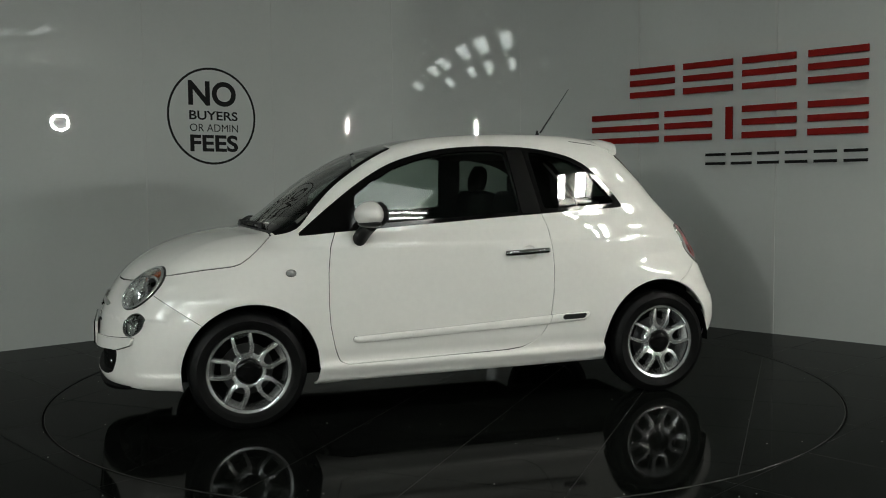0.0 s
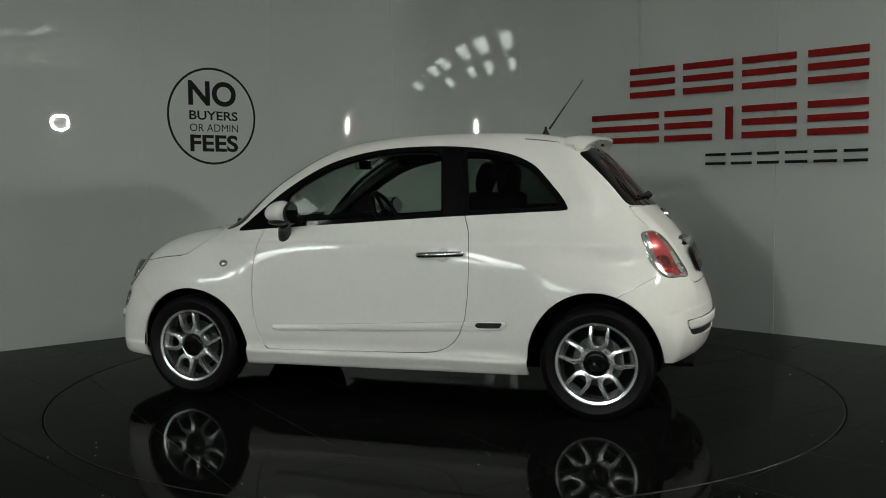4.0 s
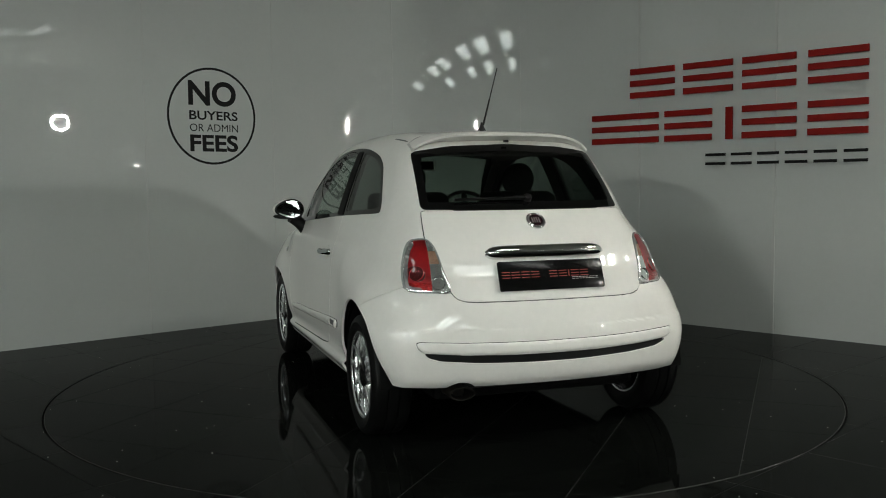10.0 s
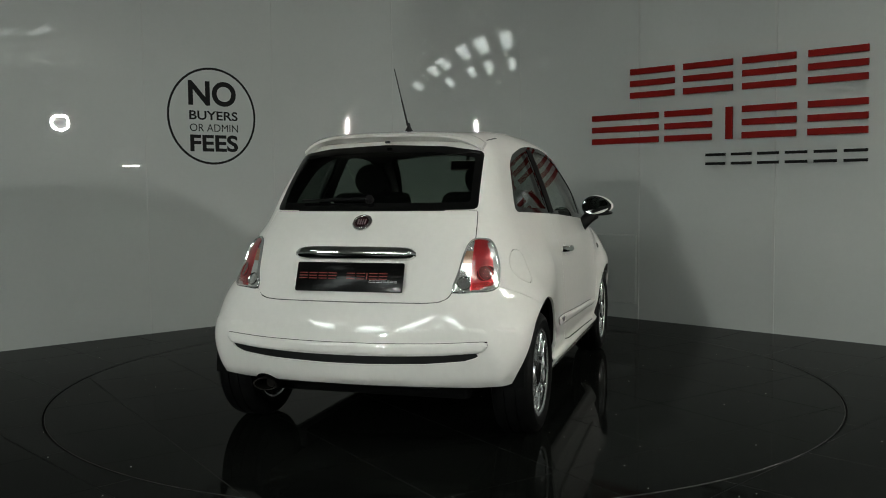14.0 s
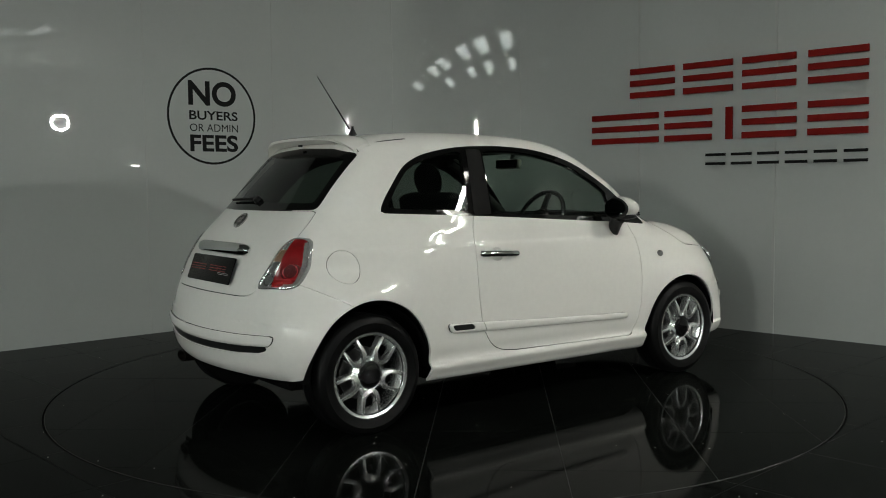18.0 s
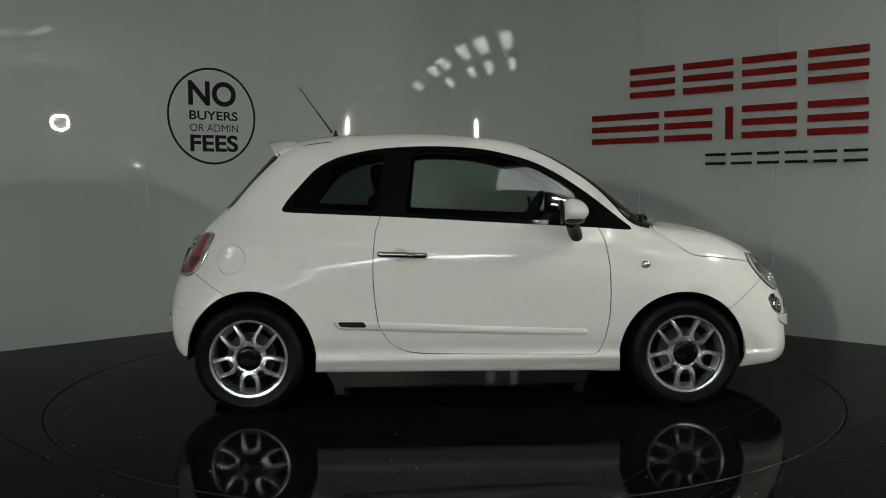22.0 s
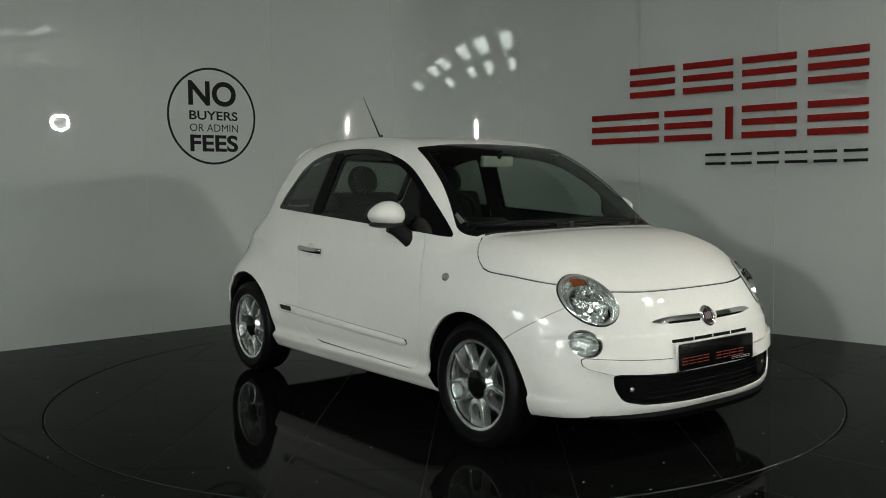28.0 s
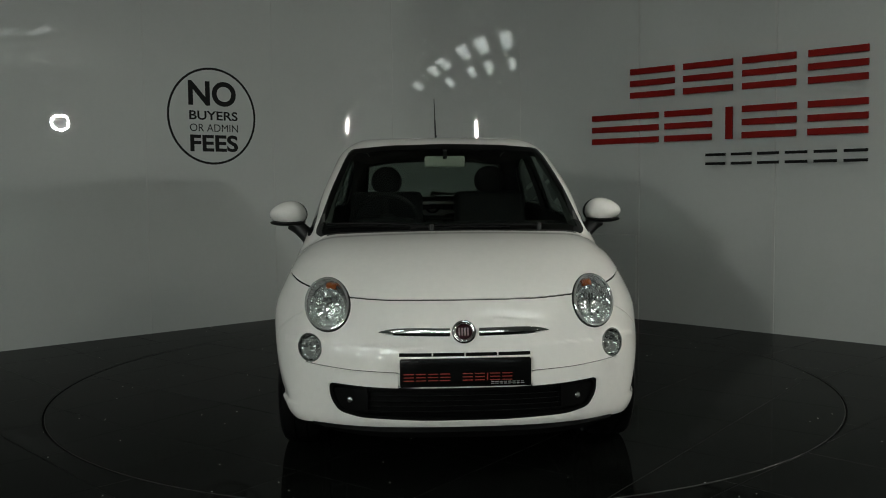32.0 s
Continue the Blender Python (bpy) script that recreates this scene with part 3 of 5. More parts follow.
def half_width(x, z):
    w = np.interp(z, SECTION[:, 0], SECTION[:, 1])
    low = 1 - step(z, 0.62, 0.95)
    high = step(z, 0.75, 1.02)
    # wheel arches swell, ends draw in, the shoulder tucks in over the arches
    w = w + 0.04 * low * (np.exp(-((x - 1.13) / 0.34) ** 2) + np.exp(-((x + 1.17) / 0.36) ** 2)) * step(z, 0.2, 0.42)
    w = w - low * (0.26 * np.maximum(x - 1.2, 0) ** 2 + 0.18 * np.maximum(-x - 1.15, 0) ** 2)
    w = w - high * (0.06 * np.maximum(x - 0.25, 0) ** 1.6 + 0.085 * np.maximum(-x - 0.25, 0) ** 1.7 + 0.05 * np.maximum(-x - 1.0, 0) ** 1.5)
    w = w - 0.062 * step(-x, 0.75, 1.25) * np.exp(-((z - 0.79) / 0.095) ** 2) - 0.02 * step(x, 0.7, 1.0) * np.exp(-((z - 0.77) / 0.08) ** 2)
    w = w - 0.05 * step(-x, 1.3, 1.55) * (1 - step(z, 0.28, 0.5))
    w = w - 0.03 * step(-x, 1.12, 1.4) * np.exp(-((z - 0.77) / 0.09) ** 2) - 0.02 * step(x, 1.3, 1.75) * (1 - step(z, 0.22, 0.6))
    sill = step(x, -0.95, -0.72) * (1 - step(x, 0.72, 0.9))
    w = w + sill * (0.011 * (1 - step(z, 0.292, 0.305)) * step(z, 0.235, 0.28) - 0.010 * np.exp(-((z - 0.325) / 0.035) ** 2))
    w = w + 0.012 * step(z, 1.25, 1.4) * step(x, -0.3, 0.2) - 0.014 * step(-x, 0.4, 0.8) * step(z, 0.95, 1.1)
    return w


def skin(p):
    """The body's field: negative inside, zero on the skin."""
    x, y, z = p[:, 0], np.abs(p[:, 1]), p[:, 2]
    nose = step(x, 0.2, 1.3)
    tail = step(-x, 0.55, 1.25)
    hood, mid = step(z, 0.72, 0.98), step(z, 0.5, 0.68)
    bow = nose * (0.20 * y ** 2 * hood + 0.61 * y ** 3 * (1 - hood))
    bow = bow - tail * ((0.28 - 0.11 * mid + 0.07 * step(z, 0.88, 1.05)) * y ** 2 + 0.55 * mid * (1 - step(z, 0.92, 1.1)) * np.maximum(y - 0.44, 0) ** 1.5)
    crown = np.where(z > 0.55, 0.05 * y ** 2, 0.0)
    a = side_field(x + bow, z + crown)
    b = y - half_width(x, z)
    k = 0.04 + 0.12 * step(z, 0.28, 0.6) - 0.05 * step(z, 0.98, 1.2)
    h = np.maximum(k - np.abs(a - b), 0) / k
    return np.maximum(a, b) + h * h * k / 4


def build_skin():
    """Rays from the car's spine meet the field: points, triangles, normals."""
    extra = np.radians(np.linspace(17.1, 30.1, 30))
    phi = np.sort(np.concatenate([np.arange(320) * 2 * math.pi / 320, math.pi + extra, 2 * math.pi - extra]))
    n = len(phi)
    o, d = [], []
    for al in np.radians(np.linspace(2.0, 88, 74)):
        o.append((1.05, 0.62)), d.append(al)
    for x in np.linspace(1.05, -1.0, 132):
        o.append((x, 0.62)), d.append(math.pi / 2)
    for al in np.radians(np.linspace(92, 178, 74)):
        o.append((-1.0, 0.62)), d.append(al)
    o, d = np.array(o), np.array(d)
    m = len(d)
    org = np.repeat(np.stack([o[:, 0], 0 * o[:, 0], o[:, 1]], 1), n, axis=0)
    D, PH = np.repeat(d, n), np.tile(phi, m)
    way = np.stack([np.cos(D), np.sin(D) * np.cos(PH), np.sin(D) * np.sin(PH)], 1)
    lo, hi = np.zeros(len(D)), np.full(len(D), 1.3)
    for _ in range(26):
        mid = (lo + hi) / 2
        out = skin(org + way * mid[:, None]) > 0
        hi, lo = np.where(out, mid, hi), np.where(out, lo, mid)
    V = org + way * hi[:, None]
    i, j = np.meshgrid(np.arange(m - 1), np.arange(n), indexing="ij")
    a, b, c, e = i * n + j, i * n + (j + 1) % n, (i + 1) * n + (j + 1) % n, (i + 1) * n + j
    T = np.concatenate([np.stack([a.ravel(), e.ravel(), b.ravel()], 1), np.stack([b.ravel(), e.ravel(), c.ravel()], 1)])
    f, r = len(V), len(V) + 1
    V = np.concatenate([V, [V[:n].mean(0)], [V[-n:].mean(0)]])
    k = np.arange(n)
    T = np.concatenate([T, np.stack([np.full(n, f), k, (k + 1) % n], 1), np.stack([np.full(n, r), (m - 1) * n + (k + 1) % n, (m - 1) * n + k], 1)])
    return V, T


def normals_at(V):
    e = 0.004
    g = np.stack([skin(V + np.eye(3)[k] * e) - skin(V - np.eye(3)[k] * e) for k in range(3)], 1)
    return g / np.maximum(np.linalg.norm(g, axis=1, keepdims=True), 1e-9)


def split(mesh, field):
    """Cuts a mesh where the field is zero: (negative side, positive side)."""
    V, T = mesh
    if len(T) == 0:
        return (V, T), (V, T)
    f = field(V)
    f = np.where(np.abs(f) < 1e-5, -1e-5, f)
    s = (f > 0)[T]
    c = s.sum(1)
    neg, pos = [T[c == 0]], [T[c == 3]]
    extra, made, ln, lp = [], {}, [], []

    def cross(i, j):
        key = (i, j) if i < j else (j, i)
        if key not in made:
            a, b = key
            t = f[a] / (f[a] - f[b])
            made[key] = len(V) + len(extra)
            extra.append(V[a] + t * (V[b] - V[a]))
        return made[key]

    for tri, flags in zip(T[(c > 0) & (c < 3)].tolist(), s[(c > 0) & (c < 3)].tolist()):
        lone = flags.index(True) if sum(flags) == 1 else flags.index(False)
        a, b, e = tri[lone], tri[(lone + 1) % 3], tri[(lone + 2) % 3]
        p, q = cross(a, b), cross(a, e)
        one, two = (lp, ln) if flags[lone] else (ln, lp)
        one.append((a, p, q))
        two.extend(((p, b, e), (p, e, q)))
    W = np.concatenate([V, np.array(extra).reshape(-1, 3)])
    pack = [np.concatenate([g[0], np.array(l, int).reshape(-1, 3)]) for g, l in ((neg, ln), (pos, lp))]
    return tuple(tidy((W, t)) for t in pack)


def tidy(mesh):
    V, T = mesh
    used, back = np.unique(T, return_inverse=True)
    return V[used], back.reshape(-1, 3)


def pick(mesh, test):
    V, T = mesh
    return tidy((V, T[test(V[T].mean(1))]))


def even_normals(V, N, order):
    """Normals smoothed as of bent sheet glass: second order along and up the pane."""
    c = (V - V.mean(0)) / np.maximum(V.std(0), 1e-6)
    a, b = (c[:, 0], c[:, 2]) if V[:, 1].min() * V[:, 1].max() > 0 else (c[:, 1], c[:, 2])
    A = np.stack([np.ones(len(V)), a, b, a * a, a * b, b * b][:order * 3], 1)
    N = A @ np.linalg.lstsq(A, N, rcond=None)[0]
    return N / np.linalg.norm(N, axis=1, keepdims=True)


def bulged(mesh, field, rise, reach):
    """Rings of points along the edge of a piece, and how far each point swells out: a rounded moulding."""
    for c in (0.12, 0.3, 0.55, 0.85):
        mesh = both(*split(mesh, lambda V, c=c: field(V) + c * reach))
    t = np.clip(-field(mesh[0]) / reach, 0, 1)
    return mesh, rise * np.sqrt(np.maximum(1 - (1 - t) ** 2, 0))


def sheet(name, mesh, material, parent, label="", offset=0.0, lip=0.012, flare=0.0, even=0, bulge=None):
    """A piece of the skin as an object: moved out by offset, its rim turned in by lip."""
    swell = 0.0
    if bulge:
        mesh, swell = bulged(mesh, *bulge)
        swell = swell[:, None]
    V, T = mesh
    N = normals_at(V)
    W = V + N * (offset + swell)
    if bulge:
        F = np.cross(W[T[:, 1]] - W[T[:, 0]], W[T[:, 2]] - W[T[:, 0]])
        G = np.zeros_like(W)
        for k in range(3):
            np.add.at(G, T[:, k], F)
        G *= np.sign((G * N).sum(1).mean())
        N = G / np.maximum(np.linalg.norm(G, axis=1, keepdims=True), 1e-12)
    if even:
        N = even_normals(V, N, even)
    e = np.sort(np.concatenate([T[:, [0, 1]], T[:, [1, 2]], T[:, [2, 0]]]), axis=1)
    key, count = np.unique(e, axis=0, return_counts=True)
    rim = {tuple(k) for k in key[count == 1].tolist()}
    faces, verts, nor = T.tolist(), W, N
    if lip and rim:
        way = {}
        edges = []
        for t in T.tolist():
            for a, b in ((t[0], t[1]), (t[1], t[2]), (t[2], t[0])):
                if (min(a, b), max(a, b)) in rim:
                    out = np.cross(W[b] - W[a], N[a])
                    edges.append((a, b))
                    for i in (a, b):
                        way[i] = way.get(i, 0) + out
        ids = sorted(way)
        turn = {i: len(W) + k for k, i in enumerate(ids)}
        out = np.array([way[i] for i in ids])
        out = out / np.maximum(np.linalg.norm(out, axis=1, keepdims=True), 1e-9)
        verts = np.concatenate([W, W[ids], W[ids] - N[ids] * lip + out * flare])
        nor = np.concatenate([N, out * 0.95 + N[ids] * 0.3, out])
        nor = nor / np.linalg.norm(nor, axis=1, keepdims=True)
        k = len(ids)
        for a, b in edges:
            faces.append((turn[b], turn[a], turn[a] + k, turn[b] + k))
    me = bpy.data.meshes.new(name)
    me.from_pydata(verts.tolist(), [], faces)
    me.materials.append(material)
    me.polygons.foreach_set("use_smooth", [True] * len(me.polygons))
    me.update()
    me.normals_split_custom_set_from_vertices(nor.tolist())
    ob = new(name, me)
    ob.parent = parent
    if label:
        ob["label"] = label
    return ob


def side_poly(pts, n=6, smooth=True):
    poly = curve(pts, n, closed=True) if smooth else np.array(pts)
    return lambda V: polygon_distance(V[:, 0], V[:, 2], poly)


def end_poly(pts, n=6, smooth=True, both=True):
    """An outline in (y, z), mirrored."""
    poly = curve(pts, n, closed=True) if smooth else np.array(pts)
    return lambda V: polygon_distance(np.abs(V[:, 1]) if both else V[:, 1], V[:, 2], poly)


def where(field, test):
    """The field where the test holds, far outside elsewhere."""
    return lambda V: np.where(test(V), field(V), 0.5)


def soft_corners(pts, r=0.03, n=4):
    """Rounds the corners of an outline."""
    p, out = [Vector(q) for q in pts], []
    for i, c in enumerate(p):
        a, b = (p[i - 1] - c), (p[(i + 1) % len(p)] - c)
        s = min(r, a.length * 0.45, b.length * 0.45)
        a, b = c + a.normalized() * s, c + b.normalized() * s
        for k in range(n + 1):
            t = k / n
            out.append(tuple((1 - t) ** 2 * a + 2 * t * (1 - t) * c + t * t * b))
    return np.array(out)


car = thing("car", "small white three-door hatchback with silver alloy wheels, parked on the turntable", "car")

SKIN = build_skin()
# wheel arches and underside
front_arch = lambda V: np.where(np.abs(V[:, 1]) > 0.35, (np.sqrt(((V[:, 0] - 1.134) / 0.336) ** 2 + ((V[:, 2] - 0.285) / 0.337) ** 2) - 1) * 0.33, 0.5)
rear_arch = lambda V: np.where(np.abs(V[:, 1]) > 0.35, (np.sqrt(((V[:, 0] + 1.138) / 0.341) ** 2 + ((V[:, 2] - 0.285) / 0.365) ** 2) - 1) * 0.34, 0.5)


def hem(V):
    """Below this height the body is open."""
    x, y = V[:, 0], np.abs(V[:, 1])
    h = np.interp(x, [-1.7, -1.55, -1.45, -0.8, 0.65, 0.8, 1.44, 1.46, 1.6, 1.75, 1.86], [0.30, 0.285, 0.305, 0.208, 0.2, 0.182, 0.182, 0.205, 0.215, 0.225, 0.225])
    return h - V[:, 2]


rest = split(SKIN, hem)[0]
rest = split(rest, front_arch)[1]
rest = split(rest, rear_arch)[1]

GLASSHOUSE = [(-0.985, 1.062), (-0.955, 1.115), (-0.90, 1.18), (-0.81, 1.277), (-0.737, 1.321), (-0.662, 1.350), (-0.512, 1.381), (-0.362, 1.395), (-0.213, 1.399), (-0.064, 1.395), (0.085, 1.381),
              (0.234, 1.350), (0.384, 1.301), (0.533, 1.219), (0.682, 1.113), (0.833, 0.991), (0.88, 0.951), (0.86, 0.941), (0.683, 0.955), (0.382, 0.974), (0.082, 0.993), (-0.068, 1.003), (-0.368, 1.021),
              (-0.668, 1.036), (-0.817, 1.043), (-0.967, 1.051)]
DOOR_GLASS = soft_corners([(-0.325, 1.04), (-0.29, 1.362), (-0.2, 1.372), (-0.06, 1.369), (0.08, 1.355), (0.22, 1.325), (0.36, 1.277), (0.5, 1.20), (0.585, 1.138), (0.585, 0.99), (0.38, 0.999), (0.08, 1.017)], 0.02)
REAR_SIDE_GLASS = soft_corners([(-0.945, 1.078), (-0.87, 1.175), (-0.79, 1.262), (-0.72, 1.302), (-0.65, 1.328), (-0.52, 1.356), (-0.43, 1.366), (-0.475, 1.052), (-0.67, 1.062), (-0.82, 1.068)], 0.02)
side = lambda V: np.abs(V[:, 1]) > 0.42
dlo, rest = split(rest, where(side_poly(GLASSHOUSE, 3), side))
door_glass, dlo = split(dlo, where(side_poly(DOOR_GLASS, smooth=False), side))
back_glass, dlo = split(dlo, where(side_poly(REAR_SIDE_GLASS, smooth=False), side))
# windscreen and rear window
SCREEN = soft_corners([(-0.3, 0.93), (0.3, 0.93), (0.60, 0.935), (0.672, 0.955), (0.648, 1.02), (0.60, 1.17), (0.535, 1.345), (0.515, 1.388), (0.3, 1.408), (0.0, 1.415), (-0.3, 1.408)], 0.03)
screen, rest = split(rest, where(end_poly(SCREEN, smooth=False), lambda V: (V[:, 0] > 0.15) & (V[:, 2] > 0.9)))
low_screen = lambda V: V[:, 0] + 0.2 * V[:, 1] ** 2 - 1.07
screen, cowl_back = split(screen, low_screen)
screen_edge = lambda V: np.maximum(end_poly(SCREEN, smooth=False)(V) + 0.03, low_screen(V) + 0.05)
screen, screen_band = split(screen, screen_edge)
REAR_GLASS = soft_corners([(-0.3, 1.07), (0.3, 1.07), (0.518, 1.072), (0.505, 1.2), (0.487, 1.352), (0.3, 1.38), (0.0, 1.392), (-0.3, 1.38)], 0.025)
rear_glass, rest = split(rest, where(end_poly(REAR_GLASS, smooth=False), lambda V: V[:, 0] < -0.9))
rear_glass, rear_band = split(rear_glass, lambda V: end_poly(REAR_GLASS, smooth=False)(V) + 0.035)
GAPS = []


def both(a, b):
    """Two meshes as one, welded where their points meet."""
    (V, T), (W, U) = a, b
    P, T = np.concatenate([V, W]), np.concatenate([T, U + len(V)])
    _, first, back = np.unique(np.round(P, 6), axis=0, return_index=True, return_inverse=True)
    T = back.reshape(-1)[T]
    T = T[(T[:, 0] != T[:, 1]) & (T[:, 1] != T[:, 2]) & (T[:, 0] != T[:, 2])]
    return tidy((P[first], T))


def pieces(mesh, least=8):
    """The connected pieces of a mesh."""
    V, T = both(mesh, (mesh[0][:0], mesh[1][:0]))
    tag = np.arange(len(V))
    while len(T):
        low = tag[T].min(1)
        after = tag.copy()
        for k in range(3):
            np.minimum.at(after, T[:, k], low)
        after = after[after]
        if (after == tag).all():
            break
        tag = after
    return [tidy((V, T[tag[T[:, 0]] == k])) for k in np.unique(tag[T[:, 0]]) if (tag[T[:, 0]] == k).sum() >= least]


def panel(mesh, field, gap=0.0022):
    """Cuts a panel out along a joint: (panel, what is left); the joint's strip goes to GAPS."""
    inner, out = split(mesh, lambda V: field(V) + gap)
    strip, out = split(out, lambda V: field(V) - gap)
    GAPS.append(strip)
    return inner, out


rest = both(rest, cowl_back)
# bonnet
HOODLINE = np.array([(0.9, 1.03), (0.987, 0.962), (1.063, 0.898), (1.139, 0.838), (1.175, 0.815), (1.214, 0.803), (1.35, 0.789), (1.517, 0.762), (1.65, 0.732), (1.72, 0.722), (1.9, 0.718)])
hood_field = lambda V: np.where(V[:, 0] > 0.85, np.maximum(np.interp(V[:, 0], HOODLINE[:, 0], HOODLINE[:, 1]) - V[:, 2], 1.085 - V[:, 0] - 0.2 * V[:, 1] ** 2), 0.5)
bonnet, rest = panel(rest, hood_field, 0.003)
# cowl strip between bonnet and glass
cowl, rest = split(rest, lambda V: np.where((V[:, 0] > 0.8) & (V[:, 2] > 0.9) & (np.abs(V[:, 1]) < 0.61), np.maximum(1.068 - V[:, 0] - 0.2 * V[:, 1] ** 2, V[:, 0] + 0.2 * V[:, 1] ** 2 - 1.09), 0.5))
# tail lamps, tailgate, rear bumper
LAMP = curve([(0.652, 0.720), (0.651, 0.80), (0.634, 0.875), (0.607, 0.925), (0.575, 0.942), (0.53, 0.94), (0.507, 0.90), (0.490, 0.80), (0.476, 0.715), (0.56, 0.71)], 5, closed=True)
lamp_field = where(lambda V: polygon_distance(np.abs(V[:, 1]), V[:, 2], LAMP), lambda V: V[:, 0] < -1.1)
tail_lamp, rest = split(rest, lamp_field)
tail_rim, tail_lens = split(tail_lamp, lambda V: -0.009 - lamp_field(V))
GATE = soft_corners([(-0.3, 1.0685), (0.3, 1.0685), (0.52, 1.0685), (0.531, 1.0), (0.542, 0.935), (0.5, 0.80), (0.476, 0.712), (0.457, 0.686), (0.42, 0.672), (0.36, 0.668), (-0.3, 0.667)], 0.012)
tailgate, rest = panel(rest, where(end_poly(GATE, smooth=False), lambda V: V[:, 0] < -0.9))
REARLINE = np.array([(-1.8, 0.711), (-1.52, 0.711), (-1.45, 0.731), (-1.38, 0.695), (-1.262, 0.632), (-1.1, 0.54), (-0.95, 0.3)])
rear_bumper, rest = panel(rest, lambda V: np.where(V[:, 0] < -1.0, V[:, 2] - np.interp(V[:, 0], REARLINE[:, 0], REARLINE[:, 1]), 0.5), 0.0014)
# headlamps, front bumper, driving lamps
oval = lambda cy, cz, ry, rz: (lambda V: np.where(V[:, 0] > 1.2, (np.sqrt(((np.abs(V[:, 1]) - cy) / ry) ** 2 + ((V[:, 2] - cz) / rz) ** 2) - 1) * ry, 0.5))
head_field = oval(0.557, 0.697, 0.100, 0.105)
head, rest = split(rest, head_field)
more, bonnet = split(bonnet, head_field)
strip_in, GAPS[0] = split(GAPS[0], head_field)
head = both(both(head, more), strip_in)
front_bumper, rest = panel(rest, lambda V: np.where(V[:, 0] > 1.25, (V[:, 2] - 0.544 - 0.663 * (V[:, 0] - 1.395)) * 0.83, 0.5), 0.0016)
day_field = oval(0.627, 0.527, 0.052, 0.056)
day, front_bumper = split(front_bumper, day_field)
fronts = lambda V: V[:, 0] > 1.3
GRILLE = soft_corners([(-0.2, 0.385), (0.2, 0.385), (0.4, 0.392), (0.548, 0.402), (0.545, 0.34), (0.51, 0.283), (0.42, 0.262), (0.15, 0.252), (-0.15, 0.252)], 0.025)
grille_field = where(end_poly(GRILLE, smooth=False), fronts)
mouth, front_bumper = split(front_bumper, grille_field)
STRIP = soft_corners([(0.262, 0.446), (0.262, 0.383), (0.45, 0.387), (0.56, 0.400), (0.635, 0.426), (0.652, 0.436), (0.654, 0.471), (0.60, 0.465), (0.45, 0.453)], 0.012)
strip_field = where(end_poly(STRIP, smooth=False), fronts)
front_strip, front_bumper = panel(front_bumper, strip_field, 0.0014)
backs = lambda V: V[:, 0] < -1.2
REAR_STRIP = soft_corners([(-0.2, 0.493), (0.2, 0.493), (0.425, 0.495), (0.642, 0.502), (0.635, 0.47), (0.612, 0.452), (0.45, 0.442), (-0.2, 0.437)], 0.012)
rear_strip_field = where(end_poly(REAR_STRIP, smooth=False), backs)
rear_strip, rear_bumper = panel(rear_bumper, rear_strip_field, 0.001)
BLACK_STRIP = soft_corners([(-0.2, 0.436), (0.2, 0.436), (0.45, 0.441), (0.613, 0.452), (0.592, 0.430), (0.54, 0.414), (0.376, 0.402), (0.1, 0.396), (-0.2, 0.396)], 0.008)
black_strip, rear_bumper = split(rear_bumper, where(end_poly(BLACK_STRIP, smooth=False), backs))
pipe_field = lambda V: np.where(V[:, 0] < -1.3, np.sqrt(((V[:, 1] - 0.437) / 1.35) ** 2 + (V[:, 2] - 0.262) ** 2) - 0.052, 0.5)
rear_bumper = split(rear_bumper, pipe_field)[1]
# doors, filler flap, roof channel
DOOR = soft_corners([(-0.43, 1.10), (-0.455, 1.02), (-0.480, 0.95), (-0.491, 0.832), (-0.493, 0.714), (-0.486, 0.596), (-0.470, 0.476), (-0.453, 0.431), (-0.415, 0.371), (-0.371, 0.335), (-0.312, 0.312), (-0.223, 0.304), (0.517, 0.293),
                     (0.66, 0.291), (0.695, 0.305), (0.722, 0.375), (0.745, 0.494), (0.751, 0.613), (0.747, 0.761), (0.730, 0.879), (0.70, 0.953), (0.66, 1.05)], 0.02)
doors, rest = panel(rest, where(side_poly(DOOR, smooth=False), lambda V: np.abs(V[:, 1]) > 0.45))
flap, rest = panel(rest, lambda V: np.where(V[:, 1] < -0.3, np.hypot(V[:, 0] + 1.245, V[:, 2] - 0.807) - 0.077, 0.5), 0.0014)
channel, rest = split(rest, lambda V: np.where((V[:, 2] > 1.3) & (V[:, 0] < 0.3), np.maximum(np.abs(np.abs(V[:, 1]) - np.interp(V[:, 0], [-0.95, -0.3, 0.3], [0.468, 0.505, 0.497])) - 0.007, np.maximum(-0.93 - V[:, 0], V[:, 0] + 0.72)), 0.5))
# rubbing strips along the doors and behind them, grip dishes
RUB = soft_corners([(-0.70, 0.489), (-0.475, 0.481), (0.074, 0.452), (0.628, 0.430), (0.634, 0.412), (0.622, 0.398), (0.59, 0.394), (0.073, 0.411), (-0.452, 0.430), (-0.673, 0.441), (-0.694, 0.46)], 0.012)
rub_field = where(side_poly(RUB, smooth=False), lambda V: np.abs(V[:, 1]) > 0.5)
rub_front, doors = split(doors, rub_field)
rub_back, rest = split(rest, rub_field)
VENT = soft_corners([(-0.682, 0.483), (-0.534, 0.479), (-0.526, 0.448), (-0.664, 0.451)], 0.012)
vent, rub_back = split(rub_back, where(side_poly(VENT, smooth=False), lambda V: np.abs(V[:, 1]) > 0.5))
